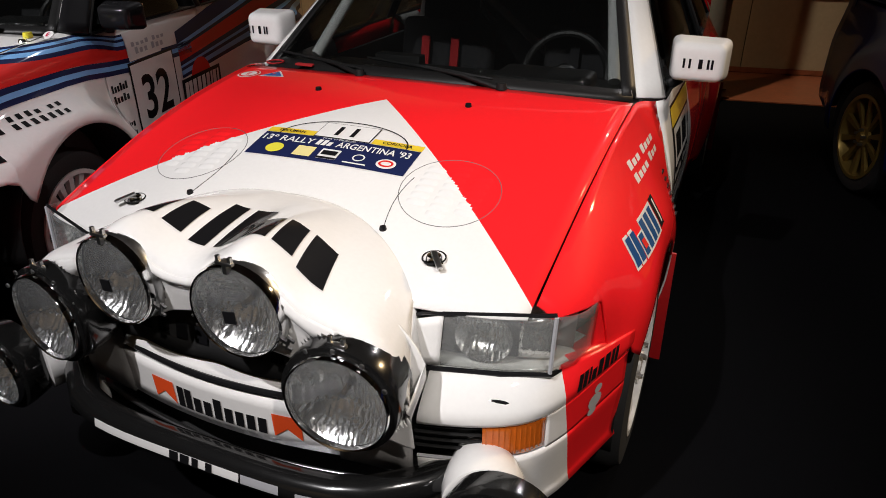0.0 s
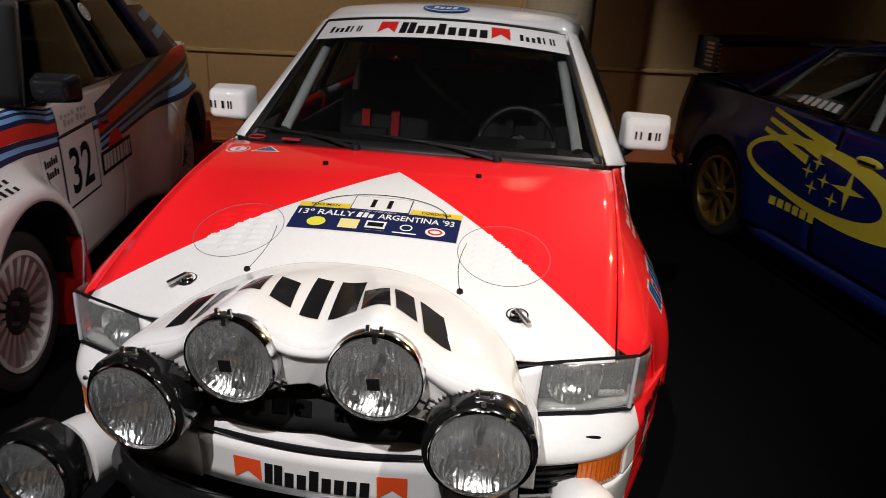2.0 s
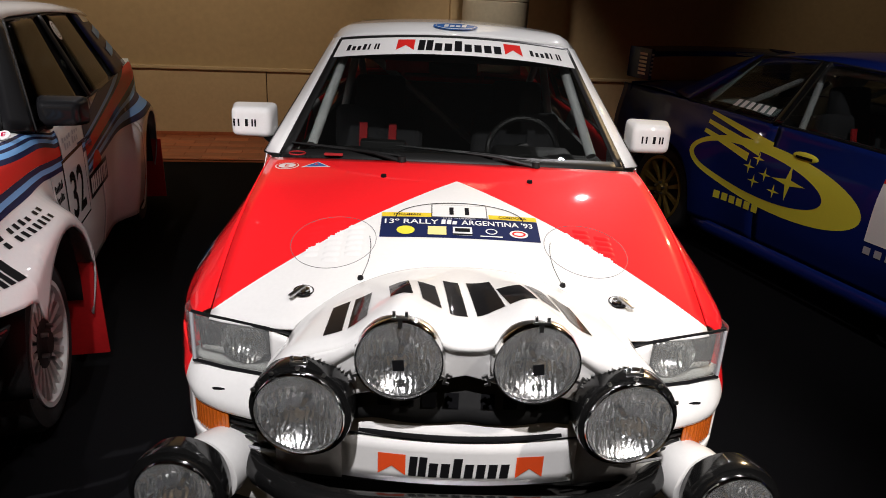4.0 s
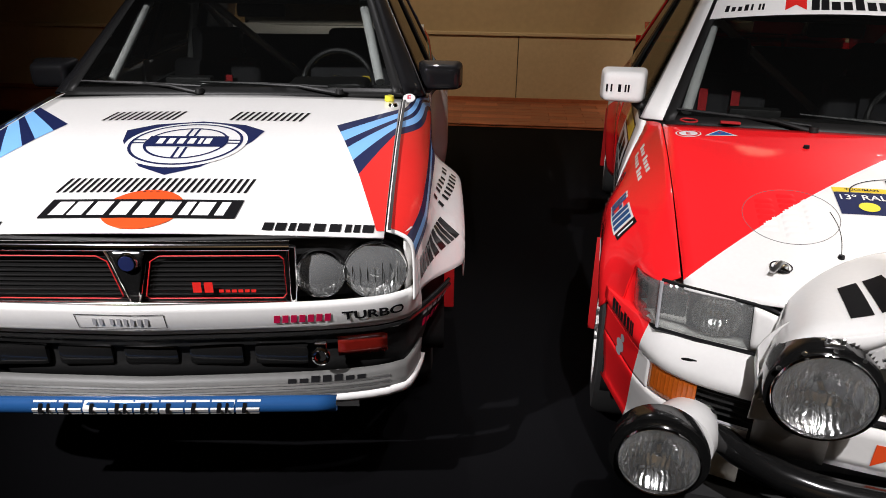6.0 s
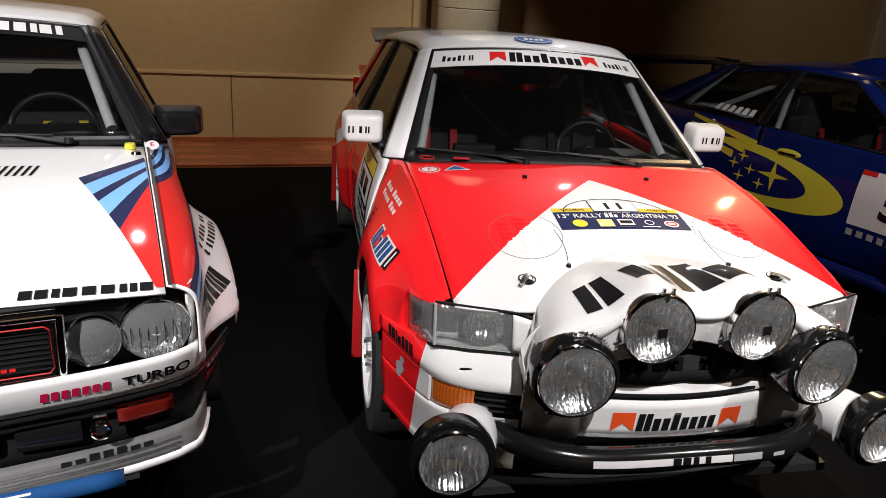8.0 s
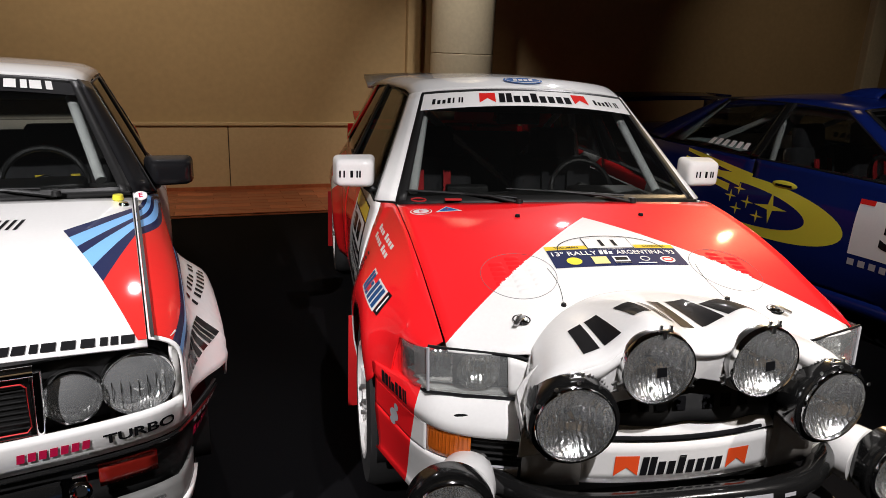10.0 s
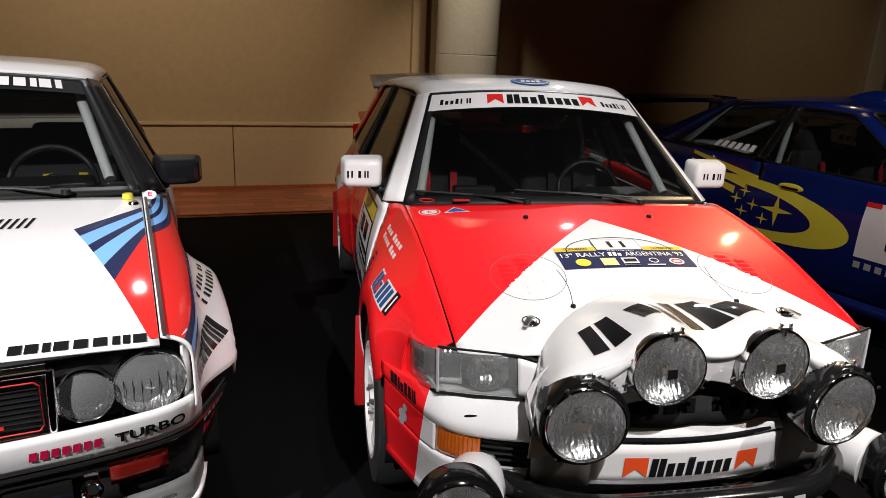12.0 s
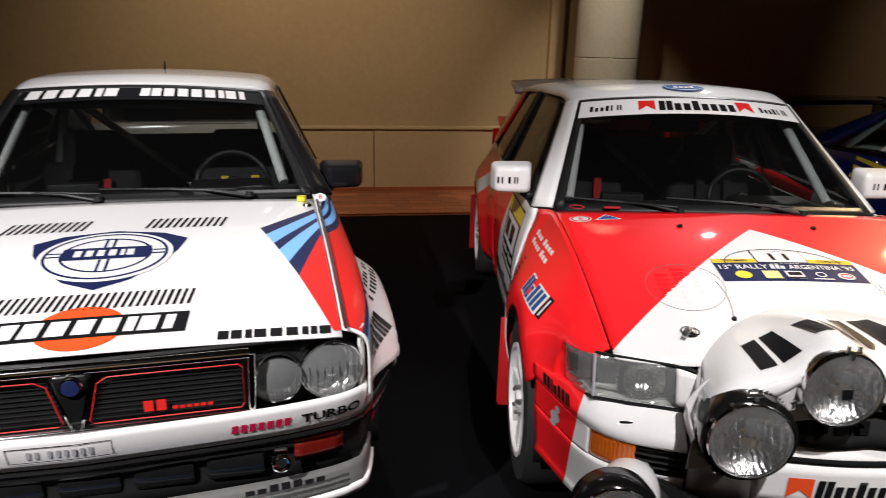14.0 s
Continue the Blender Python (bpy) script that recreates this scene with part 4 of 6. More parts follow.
# bumper: wraps from the middle to the wheel arch
PLAN = [(0.0, 0.155), (0.30, 0.165), (0.46, 0.19), (0.60, 0.232), (0.69, 0.285), (0.745, 0.37), (0.786, 0.48), (0.835, 0.622)]
PX, PY = curve(*[(i / 7, p[0]) for i, p in enumerate(PLAN)]), curve(*[(i / 7, p[1]) for i, p in enumerate(PLAN)])
SWELL = curve((0.33, 0.0), (0.36, -0.012), (0.45, -0.005), (0.5, 0.0), (0.60, 0.0), (0.635, 0.010), (0.69, 0.006), (0.70, 0.0))


def bumper(t, z):
    """t from the middle (0) to the arch (1), negative on the other side."""
    k, t = (1 if t >= 0 else -1), abs(t)
    e = 0.01
    x, y = PX(t), PY(t)
    d = Vector((PX(min(1, t + e)) - PX(max(0, t - e)), PY(min(1, t + e)) - PY(max(0, t - e)), 0)).normalized()
    n = Vector((d.y, -d.x, 0))
    s = SWELL(z)
    y += (0.095 - 0.06 * t) * max(0.0, (z - 0.61) / 0.085) ** 1.4
    return Vector((k * (x + n.x * s), y + n.y * s, z))


def bumper_ring(t0, t1, z0, z1, name, mats, label="", n=26, vs=12, red=False, top=None):
    for k in (-1, 1):
        bm = sheet(lambda t, v: bumper(k * max(t, 1e-4), z0 + ((top(t) if top else z1) - z0) * v), lin(t0, t1, n), lin(0, 1, vs))
        if red:
            no = Vector((1, 0.55, 0.16)).normalized()
            co = Vector((0.748, 0.36, 0.62))
            for v in bm.verts:
                v.co.x *= k
            split(bm, co, no)
            for f in bm.faces:
                f.material_index = 1 if (f.calc_center_median() - co).dot(no) > 0 else 0
            for v in bm.verts:
                v.co.x *= k
        part(name, bm, mats, ford, label, thick=0.008)


bumper_ring(0.30, 1.0, 0.605, 0.69, "bumper", [WHITE, RED], "white bumper with red corners", red=True, top=lambda t: 0.695 - 0.035 * max(0, (t - 0.7) / 0.3))
for k in (-1, 1):
    bm = sheet(lambda t, v: bumper(k * t, 0.694 - 0.035 * max(0, (t - 0.7) / 0.3)) + Vector((-k * 0.10 * v * max(0, (t - 0.45) / 0.55), 0.06 * v * (1 - 0.8 * max(0, (t - 0.45) / 0.55)), 0.004 * v)), lin(0.28, 1.0, 24), lin(0, 1, 4))
    for f in bm.faces:
        f.material_index = 1 if abs(f.calc_center_median().x) > 0.735 else 0
    part("bumper_shelf", bm, [WHITE, RED], ford, thick=0.005)
bumper_ring(0.64, 1.0, 0.515, 0.605, "bumper_side", [WHITE, RED], "", red=True)
bumper_ring(0.30, 1.0, 0.34, 0.515, "bumper_apron", [WHITE, RED], "", red=True)
for k in (-1, 1):
    amb = part("turn_lamp", sheet(lambda t, z: bumper(k * t, z) + Vector((0, 0.004, 0)), lin(0.435, 0.632, 14), lin(0.52, 0.602, 6)), AMBER, ford, "amber turn signal in the bumper", thick=0.006)
    for j in range(11):
        t = 0.447 + 0.017 * j
        part("rib", tube([bumper(k * t, 0.525) + Vector((0, 0.0, 0)), bumper(k * t, 0.598)], 0.0018, 4), AMBER, amb)
    duct = part("brake_duct", sheet(lambda t, z: bumper(k * t, z) + Vector((0, 0.05, 0)), lin(0.28, 0.435, 10), lin(0.52, 0.602, 4)), BLACK, ford, "black brake duct with slats", thick=0.004)
    for j in range(4):
        part("slat", tube([bumper(k * t, 0.532 + 0.019 * j) + Vector((0, 0.012, 0)) for t in lin(0.29, 0.43, 8)], 0.004, 6), BLACK, duct)
    part("frame_strip", tube([bumper(k * t, 0.517) + Vector((0, -0.004, 0)) for t in lin(0.30, 0.435, 8)], 0.004, 6), GREYINK, duct)
    p = bumper(k * 0.46, 0.655)
    slot = part("tow_slot", lathe([(0, 0.003), (0.016, 0.002), (0.02, 0)], Matrix.Translation(p + Vector((0, -0.002, 0.0))) @ pose(0, 0, 0, 90, 0, 15 * k) @ Matrix.Diagonal((1.25, 0.35, 1, 1)), 20), INK, ford, "small dark slot in the bumper")
    for zz, tt in ((0.50, 0.40), (0.50, 0.34), (0.43, 0.40)):
        part("bolt", lathe([(0, 0.006), (0.006, 0.004), (0.007, 0)], Matrix.Translation(bumper(k * tt, zz) + Vector((0, -0.004, 0))) @ pose(0, 0, 0, 90), 8), STEEL, ford)

# nose between the headlamps: dark plate recess, slotted lip, sponsor panel
# black sheet put in for the shaded gap between plate and pod
part("nose_gap_shade", sheet(lambda u, v: Vector((u * 0.44, 0.205 - 0.05 * v + 0.02 * u * u, 0.80 - 0.14 * v)), lin(-1, 1, 20), lin(0, 1, 5)), BLACK, ford, "black sheet standing in for the dark gap behind the lamps", thick=0.006)
plate = part("plate_panel", sheet(lambda u, v: Vector((u * 0.27, 0.16 + 0.012 * u * u - 0.02 * v, 0.79 - 0.125 * v - 0.012 * abs(math.sin(u * 4)) * v)), lin(-1, 1, 24), lin(0, 1, 4)), SHELL, ford, "dark plate panel with plain black bars", thick=0.006)
lay("plate_mark", bars(-0.21, 0.70, 0.42, 0.04, "tttt ttt", 0.0, 0.25, 0.5), lambda x, z: Vector((x, 0.16 + 0.012 * (x / 0.27) ** 2 - 0.02 * (0.79 - z) / 0.125 - 0.006, z)), INK, plate, 0.001)
lip = part("nose_lip", sheet(lambda u, v: Vector((u * (0.285 + 0.02 * v), 0.16 - 0.03 * v + 0.03 * u * u, 0.665 - 0.05 * v)), lin(-1, 1, 20), lin(0, 1, 4)), WHITE, ford, "white slotted nose lip", thick=0.008)
part("slot", tube([(u * 0.255, 0.126 + 0.03 * u * u, 0.619) for u in lin(-1, 1, 16)], 0.008, 8), INK, lip, "long black slot")
SP = lambda x, z: Vector((x, 0.128 + 0.03 * (x / 0.3) ** 2 + 0.3 * (0.60 - z) * 0.15, z))
sponsor = part("sponsor_panel", sheet(SP, lin(-0.30, 0.30, 20), lin(0.475, 0.606, 5)), WHITE, ford, "white panel with black bars between two orange chevrons", thick=0.008)
lay("word_bar", bars(-0.128, 0.50, 0.262, 0.062, "msstssss", 0.004), SP, INK, sponsor, 0.0062)
for x in (-0.205, 0.145):
    lay("chevron", [[(x, 0.500), (x + 0.035, 0.528), (x + 0.035, 0.566), (x, 0.566)], [(x + 0.07, 0.500), (x + 0.07, 0.566), (x + 0.035, 0.566), (x + 0.035, 0.528)]], SP, ORANGE, sponsor, 0.0062)
for k in (-1, 1):
    part("nose_side", sheet(lambda u, v: Vector((k * (0.30 + 0.17 * u), 0.158 + 0.02 * u - 0.0 * v, 0.66 - 0.19 * v)), lin(0, 1, 6), lin(0, 1, 4)), MESH, ford, "", thick=0.006)
    part("tow_hook", tube([Vector((k * 0.40 + 0.022 * math.cos(a), 0.13 + 0.004, 0.60 + 0.022 * math.sin(a))) for a in lin(0, 2 * math.pi, 17)], 0.006, 6, caps=False), CHROME, ford, "chrome towing ring")
# bull bar and skid lip
bar_pts = [(-0.56, 0.235, 0.475), (-0.50, 0.16, 0.472), (-0.40, 0.09, 0.468)] + [(x, 0.052 + 0.09 * (x / 0.4) ** 4 * 0.4, 0.465) for x in lin(-0.33, 0.33, 11)] + [(0.40, 0.09, 0.468), (0.50, 0.16, 0.472), (0.56, 0.235, 0.475)]
bar = part("bull_bar", tube(bar_pts, 0.037, 18), GLOSSBLACK, ford, "black tubular bull bar with a white stripe")


def on_bar(x, a):
    y = 0.052 + 0.036 * (x / 0.4) ** 4
    return Vector((x, y - 0.037 * math.cos(a / 0.037), 0.465 + 0.037 * math.sin(a / 0.037)))


lay("bar_stripe", [rect(-0.30, -0.004, 0.13, 0.018)], on_bar, WHITE, bar, 0.0015)
lay("bar_stripe", [rect(0.135, -0.004, 0.23, 0.018), rect(0.27, 0.0, 0.31, 0.012)], on_bar, GREYINK, bar, 0.0015)
lay("bar_mark", bars(-0.06, -0.004, 0.14, 0.022, "mtt", 0.0, 0.3, 0.35), on_bar, INK, bar, 0.003)
part("skid_lip", sheet(lambda u, v: Vector((u * 0.56, 0.13 + 0.10 * u * u + 0.10 * v, 0.42 - 0.14 * v)), lin(-1, 1, 24), lin(0, 1, 6)), STEEL, ford, "bare metal skid lip under the bar", thick=0.01)
part("under_tray", box(0, 0.95, 0.26, 1.3, 1.5, 0.03), SHELL, ford)
part("engine_bay", box(0, 0.75, 0.5, 1.1, 0.8, 0.4), SHELL, ford)

# films on the pod, bonnet, screen and roof
POD = lambda a, b: pod(a, 1 - b)
shapes = []
for x, w, b0, h in ((-0.345, 0.04, 0.17, 0.33), (-0.285, 0.04, 0.17, 0.33), (-0.19, 0.045, 0.27, 0.2), (-0.115, 0.042, 0.26, 0.2), (-0.045, 0.04, 0.25, 0.33), (0.025, 0.06, 0.25, 0.33), (0.105, 0.055, 0.25, 0.2), (0.18, 0.042, 0.26, 0.2), (0.245, 0.055, 0.22, 0.24)):
    shapes.append(rect(x, b0 - 0.04, x + w * 1.15, b0 + h * 1.2, -0.02))
lay("word_bar", shapes, POD, INK, pod_part, 0.0045, 0.02, "large black bars of lettering on the pod")
HOOD = FH.hood
pl = lay("rally_plate", [rect(-0.242, 0.625, 0.242, 0.735)], HOOD, NAVY, hood, 0.0045, label="navy, yellow and white rally plate film")
lay("plate_yellow", [rect(-0.242, 0.737, -0.088, 0.762), rect(0.092, 0.737, 0.242, 0.762)], HOOD, GOLDF, pl, 0.0045)
lay("plate_arc", ring(0, 0.735, 0.20, 0.098, 0.004, 30, 0, 180), HOOD, INK, pl, 0.0045)
lay("plate_white", [[(x, max(0.737, y)) for x, y in disc(0, 0.735, 0.198, 0.095, 26, 0, 180)]], HOOD, WHITE, pl, 0.003)
lay("number_box", [rect(-0.088, 0.735, 0.088, 0.815)], HOOD, INK, pl, 0.005)
lay("number_field", [rect(-0.085, 0.738, 0.085, 0.812)], HOOD, WHITE, pl, 0.006)
lay("number", [], HOOD, INK, pl, 0.007, extra=letters("11", 0, 0.752, 0.046, 0.062, align="C", bold=0.02))
lay("plate_word", [], HOOD, INK, pl, 0.006, extra=letters("TUCUMAN", -0.165, 0.743, 0.013, 0.088, align="C", bold=0.01))
lay("plate_word", [], HOOD, INK, pl, 0.006, extra=letters("CORDOBA", 0.167, 0.743, 0.013, 0.088, align="C", bold=0.01))
lay("plate_word", [], HOOD, WHITE, pl, 0.006, extra=letters("13º RALLY", -0.148, 0.695, 0.026, 0.165, align="C", bold=0.012))
lay("plate_bar", bars(-0.058, 0.695, 0.052, 0.026, "tts", 0.003), HOOD, WHITE, pl, 0.006)
lay("plate_word", [], HOOD, WHITE, pl, 0.006, extra=letters("ARGENTINA '93", 0.115, 0.695, 0.026, 0.22, align="C", bold=0.012))
lay("plate_word", [], HOOD, WHITE, pl, 0.006, extra=letters("14 AL 17 DE JULIO", 0.0, 0.7265, 0.007, 0.1, align="C"))
lay("plate_badge", [disc(-0.165, 0.66, 0.027, 0.022)], HOOD, YELLOW, pl, 0.006)
lay("plate_badge", [rect(-0.098, 0.638, -0.042, 0.682)], HOOD, paint("pale_yellow_film", (0.8, 0.7, 0.3)), pl, 0.006)
lay("plate_badge", [rect(-0.022, 0.638, 0.036, 0.682)], HOOD, WHITE, pl, 0.006)
lay("plate_badge_bar", [rect(-0.016, 0.655, 0.03, 0.674), rect(-0.022, 0.638, 0.036, 0.646)], HOOD, INK, pl, 0.007)
lay("plate_badge", ring(0.095, 0.664, 0.018, 0.015, 0.004, 20) + [rect(0.06, 0.636, 0.128, 0.641)], HOOD, WHITE, pl, 0.006)
lay("plate_badge", [disc(0.178, 0.658, 0.028, 0.02)], HOOD, WHITE, pl, 0.006)
lay("plate_badge_ring", ring(0.178, 0.658, 0.021, 0.014, 0.006, 20), HOOD, LRED, pl, 0.007)
lay("round_sticker", [disc(-0.612, 1.145, 0.043, 0.036)], HOOD, WHITE, hood, 0.0045, label="white round sticker with a red ring and letter")
lay("sticker_ring", ring(-0.612, 1.145, 0.039, 0.032, 0.008), HOOD, LRED, hood, 0.0055)
lay("sticker_letter", [], HOOD, LRED, hood, 0.0055, extra=letters("E", -0.612, 1.133, 0.024, align="C", bold=0.02))
lay("triangle_sticker", [[(-0.56, 1.125), (-0.452, 1.125), (-0.506, 1.185)]], HOOD, WHITE, hood, 0.0045, label="blue triangle sticker")
lay("triangle_fill", [[(-0.547, 1.13), (-0.465, 1.13), (-0.506, 1.176)]], HOOD, MIDBLUE, hood, 0.0055)
lay("triangle_bolt", [[(-0.512, 1.137), (-0.498, 1.150), (-0.508, 1.150), (-0.502, 1.164), (-0.516, 1.148), (-0.506, 1.148)]], HOOD, LRED, hood, 0.0065)
part("pull_ring", tube([Vector((-0.60 + 0.03 * math.cos(a), 1.285 + 0.03 * math.sin(a), 1.05)) for a in lin(0, 2 * math.pi, 21)], 0.003, 6, caps=False), BELT, ford, "red pull ring in the scuttle")
part("pull_tab", box(-0.46, 1.265, 1.055, 0.07, 0.02, 0.008, 0.003), BELT, ford, "red pull tab in the scuttle")

SCREEN = lambda a, b: FH.screen(a, b)
ban = lay("screen_banner", [rect(-0.955, 0.80, 0.955, 0.965)], SCREEN, WHITE, ford, 0.005, label="white banner across the top of the windscreen")
lay("banner_bar", bars(-0.30, 0.835, 0.68, 0.10, "msstssss", 0.004), SCREEN, INK, ban, 0.0065)
lay("banner_bar", bars(-0.87, 0.85, 0.27, 0.055, "tssti ii", 0.0, 0.2, 0.5) + bars(0.60, 0.85, 0.27, 0.055, "tssti ii", 0.0, 0.2, 0.5), SCREEN, INK, ban, 0.0065)
for x in (-0.47, 0.39):
    lay("chevron", [[(x, 0.838), (x + 0.07, 0.885), (x + 0.07, 0.94), (x, 0.94)], [(x + 0.14, 0.838), (x + 0.14, 0.94), (x + 0.07, 0.94), (x + 0.07, 0.885)]], SCREEN, LRED, ban, 0.0065)
ROOF = lambda a, b: FH.roof(a, b)
ov = lay("roof_oval", [disc(0, 0.045, 0.19, 0.026, 32)], ROOF, MIDBLUE, ford, 0.009, label="blue oval badge film on the roof")
lay("oval_line", ring(0, 0.045, 0.172, 0.022, 0.004, 32), ROOF, WHITE, ov, 0.0105)
lay("oval_mark", bars(-0.1, 0.036, 0.2, 0.018, "tsst", 0.01), ROOF, WHITE, ov, 0.0105)

for k in (-1, 1):
    SIDE = FH.mirrored(k)
    sg = lambda y0, y1: (y0, y1) if k > 0 else (-y1, -y0)
    a, b = sg(0.71, 1.02)
    mk = lay("wing_film", bars(a - 0.004, 0.776, b - a - 0.052, 0.074, "msttt", 0.008, fill=0.9), SIDE, WHITE, ford, 0.0045, label="white-edged blue and red bars of lettering")
    lay("film_bar", bars(a + 0.003, 0.782, b - a - 0.062, 0.062, "msttt", 0.008), SIDE, NAVYBLUE, mk, 0.0055)
    lay("film_bar", [rect(a + 0.085, 0.795, a + 0.11, 0.815)], SIDE, LRED, mk, 0.0065)
    lay("film_bar", [rect(b - 0.05, 0.780, b - 0.006, 0.852, 0.008)], SIDE, INK, mk, 0.0055)
    lay("film_bar", [rect(b - 0.030, 0.788, b - 0.020, 0.844, 0.008)], SIDE, WHITE, mk, 0.0065)
    a, b = sg(0.98, 1.30)
    lay("name_mark", bars(a, 0.925, b - a, 0.022, "tss tsss") + bars(a, 0.892, b - a, 0.022, "tsss tss"), SIDE, WHITE, ford, 0.0045)
    a, b = sg(1.55, 1.98)
    dp = lay("door_plate", [rect(a, 0.62, b, 0.96)], SIDE, INK, ford, 0.0045, label="black, yellow and white rally door plate")
    lay("plate_yellow", [rect(a, 0.885, b, 0.95)], SIDE, GOLDF, dp, 0.0055)
    lay("plate_white", [rect(a + 0.03, 0.74, b - 0.03, 0.875)], SIDE, WHITE, dp, 0.0055)
    lay("plate_mark", bars(a + 0.06, 0.765, b - a - 0.12, 0.085, "tt"), SIDE, INK, dp, 0.0065)
    lay("plate_mark", bars(a + 0.02, 0.64, b - a - 0.04, 0.03, "tsstsst") + bars(a + 0.02, 0.69, b - a - 0.04, 0.03, "tsts tst"), SIDE, WHITE, dp, 0.0055)
    a, b = sg(1.48, 2.3)
    lay("door_word", bars(a, 0.46, b - a, 0.09, "msstssss", 0.01), SIDE, INK, ford, 0.0045)
    BS = (lambda a_, z: bumper(a_, z)) if k > 0 else (lambda a_, z: bumper(-abs(a_), z) if a_ < 0 else bumper(a_, z))
    a = (0.74, 0.93) if k > 0 else (-0.93, -0.74)
    lay("corner_word", bars(a[0], 0.628, a[1] - a[0], 0.032, "misttii", 0.0), BS, INK, ford, 0.0065)
    c0 = 0.86 * k
    lay("corner_mark", [disc(c0, 0.545, 0.03, 0.02, 12), disc(c0 + 0.012, 0.575, 0.016, 0.012, 12), disc(c0 - 0.01, 0.52, 0.02, 0.012, 12)], BS, GREYINK, ford, 0.0065, label="small pale round marks")

# ---------------------------------------------------------------- white boxy hatchback with striped flanks
lancia = thing("rally_car", pose(-2.06, 0.02, 0, 0, 0, 14.0), "white boxy rally hatchback with blue and red stripes", "car", "rally cars in the row")
LH = Shell(
    lancia,
    crown=curve((0.0, 0.944), (0.25, 1.0), (0.6, 1.058), (0.8, 1.075), (1.12, 1.095), (1.4, 1.1)),
    drop=curve((0.0, 0.012), (1.2, 0.014)),
    seam=curve((0.0, 0.652), (1.2, 0.662)),
    y_hood=1.15,
    belt_x=curve((1.2, 0.745), (2.2, 0.755), (3.6, 0.72), (3.9, 0.70)),
    belt_z=curve((1.2, 1.06), (2.2, 1.05), (3.9, 1.06)),
    sill=curve((0.06, 0.74), (0.28, 0.715), (0.45, 0.69), (0.5, 0.6), (1.2, 0.26), (3.0, 0.26), (3.7, 0.3), (3.9, 0.4)),
    arches=[(0.85, 0.39, 0.385), (3.33, 0.39, 0.385)],
    half=curve((0.25, 0.735), (0.5, 0.77), (0.8, 0.772), (0.95, 0.768), (1.1, 0.755)),
    plan=curve((0.05, -0.045), (0.3, -0.01), (0.6, 0.0), (3.5, 0.0), (3.9, -0.05)),
    flares=[(0.85, 0.39, 0.41, 0.115), (3.33, 0.39, 0.41, 0.11)],
    flare_soft=0.075,
    base_z=lambda y: 0.78,
    round=9.0,
    reach=0.6,
)
LHOOD = LH.hood
lbon = sheet(lambda u, y: LHOOD(u * LH.seam(y), y), lin(-1, 1, 31), lin(0.03, 1.055, 26))
for v in lbon.verts:
    f = max(0.0, 1 - (v.co.y - 0.03) / 0.12)
    v.co.z -= 0.002 * f * f
lbonnet = part("bonnet", lbon, WHITE, lancia, "white bonnet with shield badge, orange disc and striped corner", thick=0.006)
for k in (-1, 1):
    LH.flank_panel("front_wing", 0.06, 1.22, k, WHITE, "white front wing with boxy flare")
    LH.flank_panel("front_door", 1.226, 2.15, k, WHITE, "white front door with a number panel")
    LH.flank_panel("rear_door", 2.156, 2.9, k, WHITE, "white rear door")
    LH.flank_panel("rear_quarter", 2.906, 3.88, k, WHITE, "white rear quarter with boxy flare")
    for yc in (0.86, 3.34):
        part("wheel_housing", sheet(lambda a, x: Vector((k * x, yc - 0.01 + 0.39 * math.cos(a), 0.39 + 0.39 * math.sin(a))), lin(-0.15, math.pi + 0.15, 24), lin(0.46, 0.82, 4)), BLACK, lancia, thick=0.004)
        wheel(lancia, k * 0.775, yc, 0.33, 0.2, k, WHEELWHITE, 20, "white wheel rim with many narrow spokes", thin=0.62, hub=0.40, rim_r=0.72, hub_mat=SHELL)
        part("mudflap", box(k * 0.76, yc + 0.41, 0.27, 0.25, 0.012, 0.46, 0.003, m=pose(0, 0, 0, 5)), MUDRED, lancia, "red plastic mudflap behind the wheel")
build_greenhouse(LH, dict(
    ws_bottom=(0.675, 1.13, 1.088), ws_top=(0.508, 1.64, 1.462), bow0=0.05, bow1=0.04, rise0=0.012, crown=0.025,
    roof_end=(3.35, 1.43, 0.53), dome=0.025, roof_mat=WHITE, roof_label="white roof with a short aerial",
    a_base=(0.748, 1.22, 1.065), a_top=(0.548, 1.74, 1.44), pillar_mat=INK,
    b_base0=(0.757, 2.14, 1.055), b_top0=(0.572, 2.16, 1.442), b_base1=(0.757, 2.20, 1.055), b_top1=(0.572, 2.22, 1.442), b_mat=BLACK,
    c_base=(0.745, 2.98, 1.055), c_top=(0.562, 2.86, 1.43), d_base=(0.70, 3.72, 1.05), d_top=(0.53, 3.38, 1.39), c_mat=NAVY, tint=DARKTINT, brow=0.03,
    back_glass=(0.62, 3.80, 1.06, 0.51, 3.38, 1.40)))
part("tail_panel", sheet(lambda u, v: Vector((u * 0.72, 3.9 - 0.08 * u * u - 0.08 * v, 0.32 + 0.76 * v)), lin(-1, 1, 12), lin(0, 1, 6)), WHITE, lancia, thick=0.01)
cabin(lancia, dict(hw=0.72, y0=1.13, y1=2.0, zb=1.06, zr=1.4, drive=1, belts=(BELT, YBELT), cage=(0.56, 1.32, 1.1, 0.47, 1.64, 1.40)))
part("scuttle", sheet(lambda u, v: Vector((u * 0.675, 1.05 + v * (0.04 + 0.045 * u * u), 1.09 - 0.014 * u * u - 0.01 * math.sin(math.pi * v))), lin(-1, 1, 24), lin(0, 1, 4)), BLACK, lancia, "black scuttle under the windscreen", thick=0.006)
wiper(lancia, (0.42, 1.07, 1.10), (0.12, 1.12, 1.125), (-0.1, 1.13, 1.13), 0.5)
